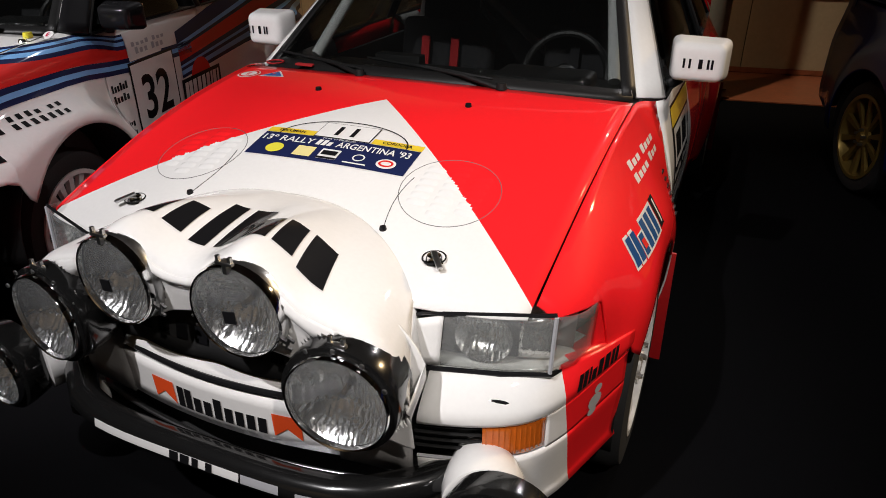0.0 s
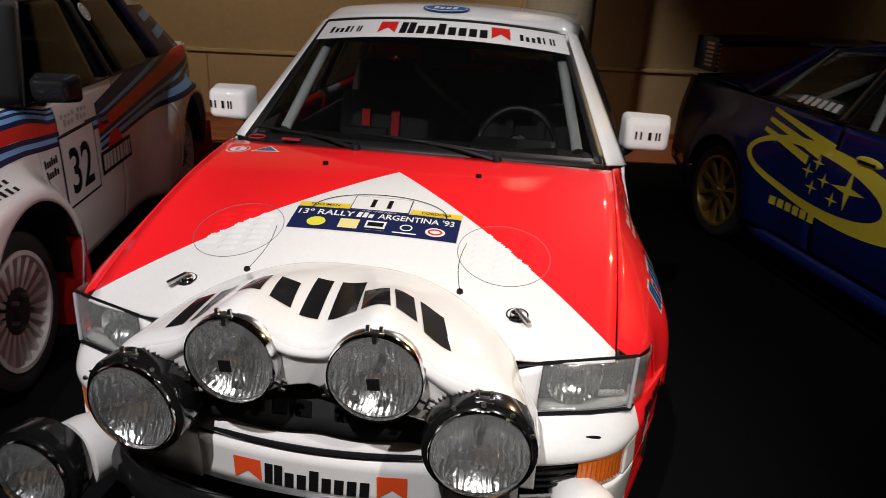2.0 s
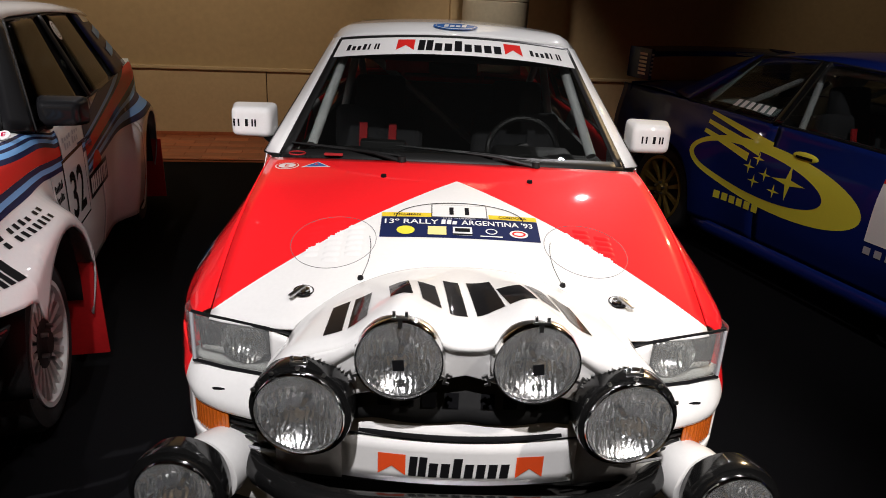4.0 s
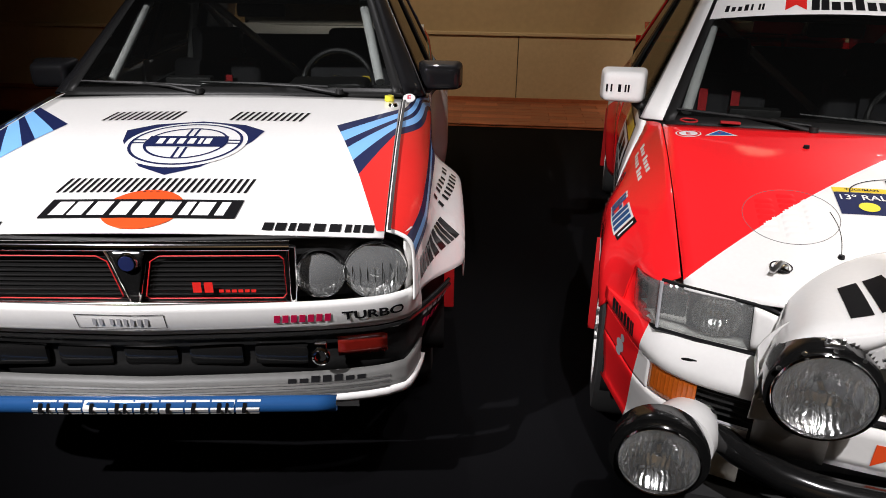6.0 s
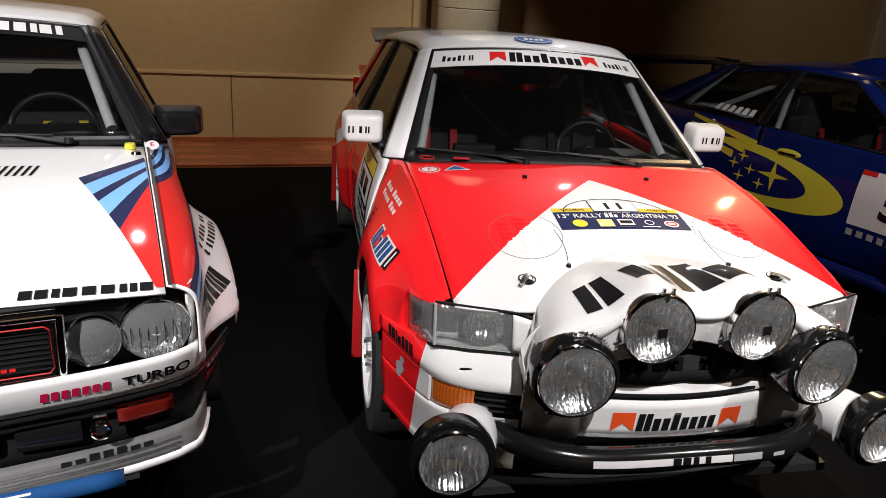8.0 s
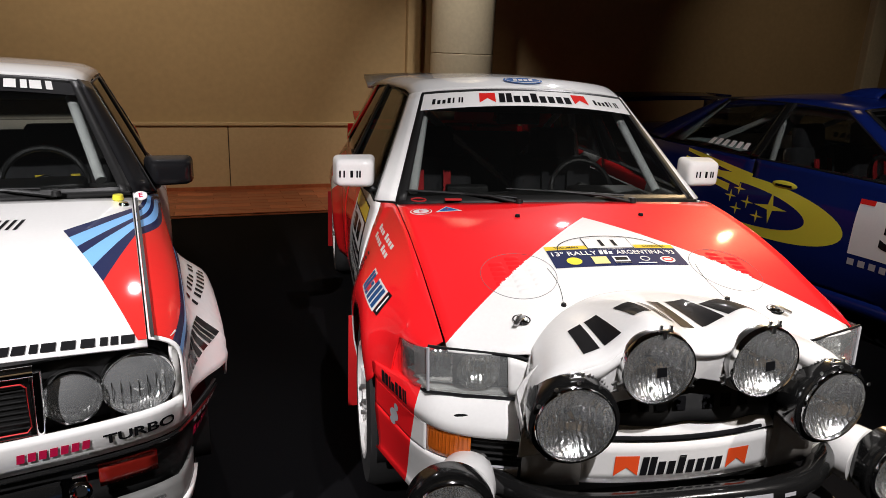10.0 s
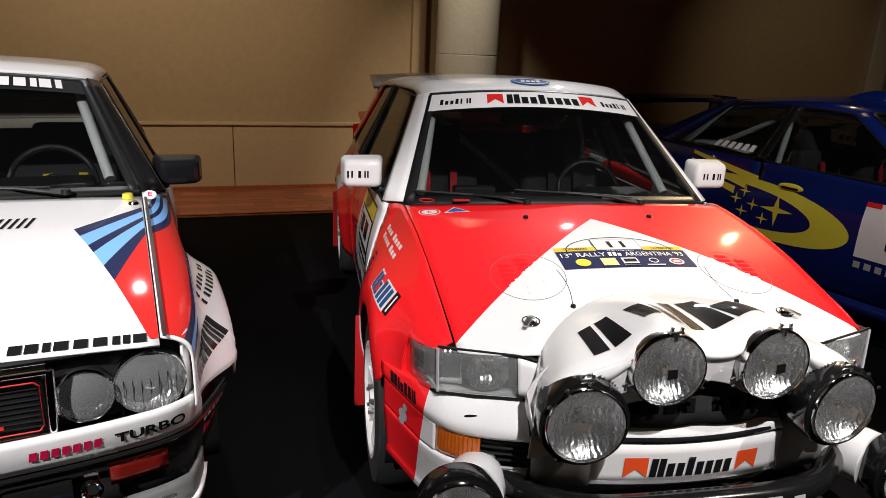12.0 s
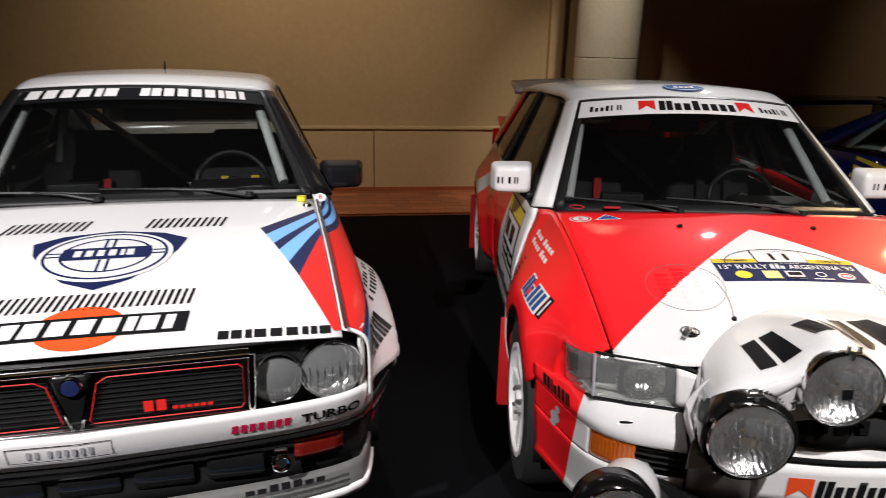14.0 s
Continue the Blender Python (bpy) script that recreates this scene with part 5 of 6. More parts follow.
wiper(lancia, (-0.12, 1.07, 1.10), (-0.36, 1.12, 1.125), (-0.6, 1.14, 1.13), 0.48)
for k in (-1, 1):
    side_mirror(lancia, k * 0.815, 1.36, 1.118, 0.20, 0.125, 0.11, INK, "black plastic door mirror", (k * 0.735, 1.34, 1.07), 0.75)
aerial = part("aerial", tube([(0.0, 2.35, 1.455), (0.0, 2.37, 1.50), (0.0, 2.40, 1.56)], [0.014, 0.008, 0.003], 8), INK, lancia, "short black roof aerial")
part("latch", lathe([(0, 0.026), (0.017, 0.025), (0.02, 0.008), (0.012, 0)], Matrix.Translation(LHOOD(0.615, 1.02)), 16), YELLOW, lancia, "yellow round pull on the bonnet corner")
part("sticker_disc", lathe([(0, 0.006), (0.022, 0.005), (0.024, 0.002)], Matrix.Translation((0.69, 1.045, 1.088)) @ pose(0, 0, 0, 30), 20), WHITE, lancia, "white round tag")
TAG = Matrix.Translation((0.69, 1.045, 1.088)) @ pose(0, 0, 0, 30)
tag_letter = letters("E", 0, -0.011, 0.022, align="C", bold=0.02)
bmesh.ops.translate(tag_letter, verts=tag_letter.verts, vec=(0, 0, 0.0072))
part("tag_letter", tag_letter, CRIMSON, lancia).data.transform(TAG)
pinl = part("bonnet_pin", lathe([(0, 0.014), (0.014, 0.012), (0.02, 0)], Matrix.Translation(LHOOD(0.632, 0.965)), 16), CHROME, lbonnet, "chrome bonnet pin")

for k in (-1, 1):
    x0, x1 = sorted((k * 0.6605, k * 0.6695))
    lay("bonnet_joint", [[(x0, 0.05), (x1, 0.05), (x1 + k * 0.0085, 1.05), (x0 + k * 0.0085, 1.05)]], LHOOD, BLACK, lancia, 0.0095, label="dark joint line beside the bonnet")

# front: lamp band, grille, lower band, bumper
LF = curve((0.0, -0.012), (0.42, 0.012), (0.63, 0.045), (0.72, 0.095), (0.775, 0.2), (0.79, 0.4))


CORNER = curve((0.47, 0.05), (0.55, 0.07), (0.62, 0.14), (0.70, 0.18), (0.78, 0.13), (0.85, 0.085), (0.93, 0.07))  # how far the corner swings out, by height


def lface(x, z, off=0.0):
    k = 1 if x >= 0 else -1
    a = abs(x)
    if a > 0.70:  # round the corner by arc length
        e = a - 0.70
        t = min(1.0, e / 0.36)
        x = 0.70 + 0.07 * math.sin(t * math.pi / 2) + (CORNER(z) - 0.07) * t ** 1.5
        return Vector((k * x, 0.075 + off + 0.33 * t ** 1.25, z))
    return Vector((x, LF(a) + off, z))


part("lamp_band", sheet(lambda x, z: lface(x, z, 0.05), lin(-0.715, 0.715, 30), lin(0.752, 0.93, 5)), BLACK, lancia, "black recessed lamp band", thick=0.006)
for k in (-1, 1):
    part("wing_edge", sheet(lambda u, z: lface(k * (0.712 + 0.055 * u), z, 0.004), lin(0, 1, 8), lin(0.745, 0.935, 6)), WHITE, lancia, thick=0.008)
    big = round_lamp(lancia, "headlamp", k * 0.625, 0.06, 0.828, 0.083, 0.088, "large round headlamp", yaw=k * 3, cup_mat=BLACK, glass=LAMPGLASS)
    for j in range(-3, 4):
        w = 0.075 * math.cos(j * 0.36)
        part("lens_rib", tube([(k * 0.625 + 0.02 * j, 0.05, 0.828 - w), (k * 0.625 + 0.02 * j, 0.042, 0.828), (k * 0.625 + 0.02 * j, 0.05, 0.828 + w * 0.5)], 0.0012, 5), CHROME, big)
    part("bulb_cap", lathe([(0, 0.02), (0.016, 0.016), (0.018, -0.02)], Matrix.Translation((k * 0.625, 0.08, 0.822)) @ pose(0, 0, 0, 90), 16), CHROME, big)
    small = round_lamp(lancia, "headlamp", k * 0.479, 0.04, 0.826, 0.064, 0.069, "small round inner headlamp", yaw=k * 2, cup_mat=BLACK, glass=LAMPGLASS)
part("bonnet_edge", tube([lface(x, 0.938, 0.022) for x in lin(-0.70, 0.70, 24)], 0.006, 6), BLACK, lancia)
grille = part("grille", sheet(lambda x, z: Vector((x, 0.012 + 0.03 * x * x, z)), lin(-0.40, 0.40, 20), lin(0.765, 0.918, 5)), BLACK, lancia, "black mesh grille in a chrome frame", thick=0.006)
for zz, rr in ((0.926, 0.014), (0.758, 0.012)):
    part("grille_frame", tube([(x, 0.0 + 0.03 * x * x, zz) for x in lin(-0.412, 0.412, 16)], rr, 10), CHROME, grille, "chrome grille frame")
for k in (-1, 1):
    part("grille_frame", tube([(k * 0.412, 0.004, 0.758), (k * 0.418, 0.004, 0.926)], 0.011, 10), CHROME, grille)
    red = [(k * 0.385, 0.90), (k * 0.08, 0.90), (k * 0.055, 0.885), (k * 0.03, 0.785), (k * 0.04, 0.778), (k * 0.385, 0.778), (k * 0.395, 0.79), (k * 0.395, 0.89), (k * 0.385, 0.90)]
    part("grille_line", tube([(x, -0.004 + 0.03 * x * x, z) for x, z in red], 0.0018, 6, caps=False), MUDRED, grille, "thin red line round the grille")
    part("grille_spear", tube([(k * 0.055, -0.002, 0.915), (k * 0.04, -0.004, 0.88), (k * 0.018, -0.006, 0.80), (k * 0.010, -0.004, 0.765)], 0.005, 8), CHROME, grille)
for j in range(11):
    part("grille_bar", tube([(x, 0.006 + 0.03 * x * x, 0.772 + 0.0135 * j) for x in lin(-0.39, 0.39, 8)], 0.0018, 5), BLACK, grille)
part("grille_shield", sheet(lambda u, v: Vector((u * (0.045 - 0.032 * v), -0.006, 0.915 - 0.145 * v)), lin(-1, 1, 8), lin(0, 1, 8)), GLOSSBLACK, grille, "dark shield in the middle of the grille", thick=0.006)
bd = part("badge", lathe([(0, 0.012), (0.024, 0.010), (0.027, 0.004), (0.028, 0)], Matrix.Translation((0, -0.008, 0.885)) @ pose(0, 0, 0, 90), 28), CHROME, grille, "round blue and chrome badge")
part("badge_field", lathe([(0, 0.0135), (0.02, 0.0125), (0.021, 0.009)], Matrix.Translation((0, -0.008, 0.885)) @ pose(0, 0, 0, 90), 24), NAVY, bd)
LG = lambda x, z: Vector((x, -0.008 + 0.03 * x * x, z))
lay("grille_mark", bars(0.155, 0.798, 0.06, 0.03, "tt") + bars(0.222, 0.798, 0.10, 0.012, "ssssss"), LG, LRED, grille, 0.002)
lowband = part("lower_band", sheet(lambda a, v: lface(a, 0.770 - 0.10 * v, -0.022 + 0.03 * v * v), lin(-0.80, 0.80, 48), lin(0, 1, 6)), WHITE, lancia, "white band under the grille", thick=0.008)
LB = lambda a, z: lface(a, z, -0.022 + 3.0 * (0.770 - z) ** 2)
lay("registration_bar", bars(-0.115, 0.712, 0.155, 0.022, "tt tttttt", 0.003, 0.25, 0.4), LB, GREYINK, lowband, 0.006)
lay("registration_frame", [rect(-0.155, 0.700, 0.075, 0.702), rect(-0.155, 0.745, 0.075, 0.747), rect(-0.157, 0.700, -0.155, 0.747), rect(0.075, 0.700, 0.077, 0.747)], LB, INK, lowband, 0.006)
lay("word_bar", bars(0.355, 0.708, 0.155, 0.026, "ttttttt", 0.004, 0.2, 0.6), LB, CRIMSON, lowband, 0.006, label="crimson bars of lettering")
lay("word", [], LB, INK, lowband, 0.006, extra=letters("TURBO", 0.535, 0.708, 0.028, 0.165, bold=0.03))
part("bumper", sheet(lambda a, v: lface(a, 0.665 - 0.15 * v, 0.03 + 0.015 * math.sin(math.pi * v)), lin(-0.98, 0.98, 50), lin(0, 1, 5)), BLACK, lancia, "black bumper with openings", thick=0.008)
part("bumper_edge", tube([lface(a, 0.662, -0.004) for a in lin(-0.98, 0.98, 40)], 0.006, 6), GLOSSBLACK, lancia)
for k in (-1, 1):
    part("fog_lamp", sheet(lambda x, z: lface(k * x, z, 0.018), lin(0.515, 0.65, 6), lin(0.575, 0.63, 4)), DARKRED, lancia, "dark red lamp in the bumper", thick=0.012)
    hook = part("tow_shackle", tube([Vector((k * 0.478 + 0.02 * math.cos(a), -0.03, 0.615 + 0.022 * math.sin(a))) for a in lin(0, 2 * math.pi, 17)], 0.006, 6, caps=False), CHROME, lancia, "chrome towing shackle")
    part("shackle_bolt", box(k * 0.478, -0.02, 0.645, 0.032, 0.02, 0.018, 0.004), CHROME, hook)
for j in range(5):
    part("intake", box(-0.36 + 0.18 * j, 0.035, 0.585, 0.15, 0.03, 0.06, 0.012), GLOSSBLACK, lancia, "dark intake in the bumper")
LLIP = lambda a, v: lface(a, 0.545 - 0.06 * v, -0.01 - 0.035 * v)
lipl = part("bumper_lip", sheet(LLIP, lin(-0.86, 0.86, 44), lin(0, 1, 4)), LIPSHADE, lancia, "grey slatted bumper lip", thick=0.008)
for j in range(3):
    part("lip_slat", tube([LLIP(a, 0.45 + 0.22 * j) + Vector((0, -0.006, 0)) for a in lin(-0.66, 0.66, 24)], 0.004, 6), STEEL, lipl)
lay("word_bar", bars(0.38, 0.06, 0.22, 0.30, "sstttss", 0.0, 0.2, 0.6), lambda a, b: LLIP(a, 0.55 - b), INK, lipl, 0.007)
LEDGE = lambda a, v: lface(a, 0.492 - 0.022 * v, -0.05)
part("lip_edge", sheet(LEDGE, lin(-0.90, 0.90, 44), lin(0, 1, 3)), WHITE, lancia, "white lower edge of the front apron", thick=0.02)
BAR_Z = 0.494
oil = part("banner_bar", sheet(lambda x, a: Vector((x, -0.078 + 0.02 * x * x - 0.02 * math.cos(a), BAR_Z + 0.022 * math.sin(a))), lin(-0.52, 0.52, 20), lin(-2.2, 2.2, 12)), NAVYBLUE, lancia, "blue rounded bar with white bars of lettering", thick=0.004)
OB = lambda x, b: Vector((x, -0.078 + 0.02 * x * x - 0.02 * math.cos(b / 0.022), BAR_Z + 0.022 * math.sin(b / 0.022)))
lay("bar_field", [rect(-0.29 + 0.0675 * j, -0.02, -0.29 + 0.0675 * j + 0.062, 0.024, 0.008) for j in range(9)], OB, WHITE, oil, 0.004)
lay("bar_mark", [rect(-0.272 + 0.0675 * j, -0.012, -0.262 + 0.0675 * j, 0.016, 0.006) for j in range(9)] + [rect(-0.25 + 0.0675 * j, -0.012, -0.243 + 0.0675 * j, 0.016, 0.006) for j in (0, 3, 4, 7)], OB, INK, oil, 0.0055)
part("engine_bay", box(0, 0.62, 0.55, 1.1, 0.9, 0.5), SHELL, lancia)

# films on the bonnet
lay("vent_stripe", [rect(s + 0.0215 * j, 0.735, s + 0.0215 * j + 0.010, 0.832, 0.018) for s in (-0.355, 0.08) for j in range(12)], LHOOD, INK, lbonnet, 0.0045, label="black slanted vent stripe")
lay("vent_stripe", [rect(-0.268 + 0.0185 * j, 0.212, -0.268 + 0.0185 * j + 0.009, 0.29, 0.012) for j in range(29)], LHOOD, INK, lbonnet, 0.0045, label="black slanted vent stripe")
sh = [(-0.15, 0.685), (0.0, 0.718), (0.15, 0.685), (0.225, 0.63), (0.205, 0.54), (0.16, 0.45), (0.09, 0.36), (0.0, 0.31), (-0.09, 0.36), (-0.16, 0.45), (-0.205, 0.54), (-0.225, 0.63)]
shield = lay("shield_badge", [sh], LHOOD, NAVY, lbonnet, 0.0045, label="navy shield badge with white rings")
lay("shield_disc", [disc(0, 0.525, 0.190, 0.172, 44)], LHOOD, WHITE, shield, 0.0055)
lay("shield_ring", ring(0, 0.525, 0.176, 0.158, 0.009, 44), LHOOD, NAVY, shield, 0.0065)
lay("shield_ring", ring(0, 0.525, 0.130, 0.118, 0.008, 44), LHOOD, NAVY, shield, 0.0065)
lay("shield_bar", [rect(-0.125, 0.490, 0.125, 0.570)], LHOOD, NAVY, shield, 0.0075)
lay("shield_spoke", [rect(-0.016, 0.41, -0.008, 0.488), rect(0.008, 0.41, 0.016, 0.488), rect(-0.016, 0.572, -0.008, 0.64), rect(0.008, 0.572, 0.016, 0.64), rect(-0.168, 0.515, -0.13, 0.523), rect(-0.168, 0.538, -0.13, 0.546), rect(0.13, 0.515, 0.168, 0.523), rect(0.13, 0.538, 0.168, 0.546)], LHOOD, NAVY, shield, 0.0065)
lay("shield_mark", bars(-0.09, 0.508, 0.18, 0.042, "ttttit", 0.0, 0.3, 0.5), LHOOD, WHITE, shield, 0.0085)
orange = lay("orange_disc", [disc(0.0, 0.132, 0.108, 0.092, 40)], LHOOD, ORANGE, lbonnet, 0.0045, label="orange-red disc film")
word = lay("word_field", [rect(-0.262, 0.088, 0.255, 0.175, 0.008)], LHOOD, INK, lbonnet, 0.0055, label="black band with white bars of lettering")
lay("word_bar", bars(-0.238, 0.100, 0.47, 0.062, "mttttiti", 0.008, 0.16, 0.62), LHOOD, WHITE, word, 0.0065)
for a in (0.335, -0.635):
    lay("word_bar", bars(a, 0.042, 0.30, 0.034, "mitttiit", 0.002, 0.18, 0.62), LHOOD, INK, lbonnet, 0.0045, label="black bars of lettering")

P0, P5, P6 = (0.454, 0.704), (0.561, 0.336), (0.632, 0.052)


def fan(k):
    """The striped corner of the bonnet: bands running out from a slanted edge."""
    mats = [NAVY, SKYBLUE, NAVY, SKYBLUE, NAVY]
    cuts = [0.0, 0.17, 0.38, 0.52, 0.76, 1.0]
    for i, mt in enumerate(mats):
        l0, l1 = [tuple(P0[j] + (P5[j] - P0[j]) * c for j in (0, 1)) for c in cuts[i:i + 2]]
        r0, r1 = (0.655, 0.915 - 0.28 * cuts[i]), (0.655, 0.915 - 0.28 * cuts[i + 1])
        q = [l1, r1, r0, l0]
        lay("stripe", [[(k * a, b) for a, b in (q if k > 0 else q[::-1])]], LHOOD, mt, lbonnet, 0.0045)
    q = [P6, (0.652, 0.052), (0.655, 0.635), P5]
    lay("stripe", [[(k * a, b) for a, b in (q if k > 0 else q[::-1])]], LHOOD, LRED, lbonnet, 0.0045, label="red wedge film")
    side = LH.mirrored(k)
    def top(y):  # height of the flank's upper edge
        return LH.edge(y)[1]
    def ribbon(y0, y1, lo, hi, mat, n=14):
        sh_ = []
        for a, b in zip(lin(y0, y1, n), lin(y0, y1, n)[1:]):
            q_ = [(a, lo(a)), (b, lo(b)), (b, hi(b)), (a, hi(a))]
            sh_.append(q_ if k > 0 else [(-y, z) for y, z in q_[::-1]])
        lay("stripe", sh_, side, mat, lancia, 0.0045, 0.06, step_b=0.003)
    rb = curve((0.08, 0.925), (0.6, 0.972), (1.0, 0.965), (1.4, 0.925), (2.1, 0.90))
    bw = 0.021
    up = lambda y, j: min(rb(y) + bw * j, top(y) - 0.0005)
    for j, mt in enumerate((NAVY, SKYBLUE, NAVY)):
        ribbon(0.07, 2.0, lambda y, j=j: up(y, j - 3), lambda y, j=j: up(y, j - 2), mt)
    ribbon(0.07, 0.64, lambda y: up(y, 0), lambda y: top(y) - 0.0004, LRED)
    def shoulder(y, f):  # height on the rounded shoulder, f from the bonnet's seam (0) out to the side (1)
        zs = np.linspace(rb(y), top(y) - 0.0004, 50)
        xs = np.array([LH.side(y, z).x for z in zs])
        return float(np.interp(xs[-1] + (xs[0] - xs[-1]) * f, xs[::-1], zs[::-1]))
    starts, ends = [0.915 - 0.28 * c for c in (0.0, 0.17, 0.38, 0.52, 0.76, 1.0)], (0.42, 0.52, 0.62, 0.71, 0.82, 0.9)
    run = lambda y, i: 0.0 if y <= starts[i] else ends[i] * (1 - math.exp(-(y - starts[i]) / 0.13))
    for i, mt in enumerate((NAVY, SKYBLUE, NAVY, SKYBLUE, NAVY)):
        ribbon(starts[i + 1], 1.42, lambda y, i=i: shoulder(y, run(y, i + 1)), lambda y, i=i: shoulder(y, run(y, i)), mt, 24)
    ribbon(0.636, 1.42, lambda y: up(y, 0), lambda y: shoulder(y, run(y, 5)), LRED, 24)
    z0 = 0.0
    for hgt, mt in ((0.025, NAVY), (0.032, SKYBLUE), (0.022, NAVY), (0.018, SKYBLUE), (0.03, NAVY), (0.085, LRED), (0.022, NAVY), (0.026, SKYBLUE), (0.09, NAVY)):
        at_ = lambda y, z: min(0.735 + 0.05 * (y - 2.05) + z * (0.75 + 0.33 * (y - 2.05)), top(y) - 0.0004)
        ribbon(1.86, 3.8, lambda y, z=z0: at_(y, z) - 0.0002, lambda y, z=z0 + hgt: at_(y, z), mt, 20)
        z0 += hgt
    fl = lambda y0, y1: (y0, y1) if k > 0 else (-y1, -y0)
    a, b = fl(0.14, 0.47)
    lay("word_bar", bars(a, 0.765, b - a, 0.062, "mitttiit", 0.002, 0.18, 0.62), side, INK, lancia, 0.005, label="black bars of lettering")
    a, b = fl(0.52, 0.86)
    lay("name_mark", bars(a, 0.862, b - a, 0.018, "t ttts ss", 0.0, 0.3, 0.4) + bars(a, 0.836, b - a, 0.018, "t tttttts", 0.0, 0.3, 0.4), side, INK, lancia, 0.005)
    a, b = fl(1.40, 1.80)
    pn = lay("door_panel", [rect(a, 0.56, b, 0.90)], side, INK, lancia, 0.005, label="white door panel with a black number")
    lay("panel_field", [rect(a + 0.012, 0.572, b - 0.012, 0.888)], side, WHITE, pn, 0.006)
    lay("number", [], side, INK, pn, 0.007, extra=letters("32", (a + b) / 2, 0.62, 0.21, 0.25, align="C", bold=0.02))
    lay("panel_field", [rect(a + 0.02, 0.905, b - 0.10, 1.03)], side, WHITE, pn, 0.007, step_b=0.01)
    lay("panel_mark", bars(a + 0.08, 0.93, 0.26, 0.03, "tss tss", 0.0, 0.3, 0.5) + bars(a + 0.06, 0.965, 0.3, 0.02, "tsst tss", 0.0, 0.3, 0.5), side, GREYINK, pn, 0.0085)
    a, b = fl(1.84, 2.28)
    rs = lay("door_panel", [disc((a + b) / 2, 0.70, 0.11, 0.10, 28)], side, LRED, lancia, 0.005)
    lay("word_field", [rect(a, 0.60, b, 0.72)], side, INK, rs, 0.006)
    lay("word_bar", bars(a + 0.02, 0.62, b - a - 0.04, 0.08, "mttttiti", 0.006, 0.16, 0.62), side, WHITE, rs, 0.007)
    a, b = fl(1.24, 1.37)
    for z0, w in ((0.80, "tsstst"), (0.75, "tssts"), (0.62, "sstss"), (0.575, "tststs"), (0.53, "sstst")):
        lay("door_mark", bars(a, z0, b - a, 0.035, w, 0.0, 0.25, 0.6), side, INK, lancia, 0.005)
    a, b = fl(0.10, 0.34)
    for j, z0 in enumerate((0.64, 0.60)):
        BSL = (lambda u, z: lface(k * abs(u), z, 0.02)) if k > 0 else (lambda u, z: lface(-abs(u), z, 0.02))
        q = (0.80, 0.95) if k > 0 else (-0.95, -0.80)
        lay("corner_mark", bars(q[0], z0, 0.15, 0.026, "tstts", 0.0, 0.25, 0.6), BSL, GREYINK if j == 0 else CRIMSON, lancia, 0.012)
    # striped rear pillar
    cb, ct, db, dt = Vector((0.745, 2.98, 1.055)), Vector((0.562, 2.86, 1.43)), Vector((0.70, 3.72, 1.05)), Vector((0.53, 3.38, 1.39))
    def cp(u, v):
        r = cb.lerp(ct, v).lerp(db.lerp(dt, v), u if k > 0 else -u)
        r.x += 0.012 * math.sin(math.pi * abs(u))
        r.x *= k
        return r
    for v0 in (0.24, 0.55):
        q = [(0.42, v0), (0.96, v0 + 0.1), (0.96, v0 + 0.25), (0.42, v0 + 0.15)]
        lay("stripe", [q if k > 0 else [(-a_, b_) for a_, b_ in q[::-1]]], cp, SKYBLUE, lancia, 0.009, 0.2)
    q = [(0.3, 0.84), (0.95, 0.86), (0.9, 0.98), (0.3, 0.98)]
    lay("stripe", [q if k > 0 else [(-a_, b_) for a_, b_ in q[::-1]]], cp, WHITE, lancia, 0.009, 0.2)
    wb, wt = Vector((0.757, 2.20, 1.055)), Vector((0.572, 2.22, 1.442))
    def rear_glass(u, v):
        r = wb.lerp(wt, v).lerp(cb.lerp(ct, v), u if k > 0 else -u)
        r.x = (r.x + 0.006 * math.sin(math.pi * abs(u))) * k
        return r
    tag = lay("window_disc", [disc(k * 0.14, 0.8, 0.07, 0.115, 24)], rear_glass, WHITE, lancia, 0.006, label="white round number tag on the rear window")
    lay("disc_ring", ring(k * 0.14, 0.8, 0.055, 0.09, 0.012, 24), rear_glass, INK, tag, 0.008)
    lay("disc_number", [], rear_glass, INK, tag, 0.008, extra=letters("32", k * 0.14, 0.76, 0.08, 0.06, align="C", bold=0.0))


fan(1)
fan(-1)
ban = lay("screen_bar", bars(-0.86, 0.865, 0.70, 0.085, "ttttit", 0.01, 0.16, 0.62) + bars(-0.02, 0.865, 0.82, 0.085, "mttttiti", 0.01, 0.16, 0.62), lambda a, b: LH.screen(a, b), WHITE, lancia, 0.006, label="white bars of lettering on the windscreen")
lay("screen_strip", [rect(-0.955, 0.83, 0.955, 0.965)], lambda a, b: LH.screen(a, b), INK, lancia, 0.004, label="black strip across the top of the windscreen")

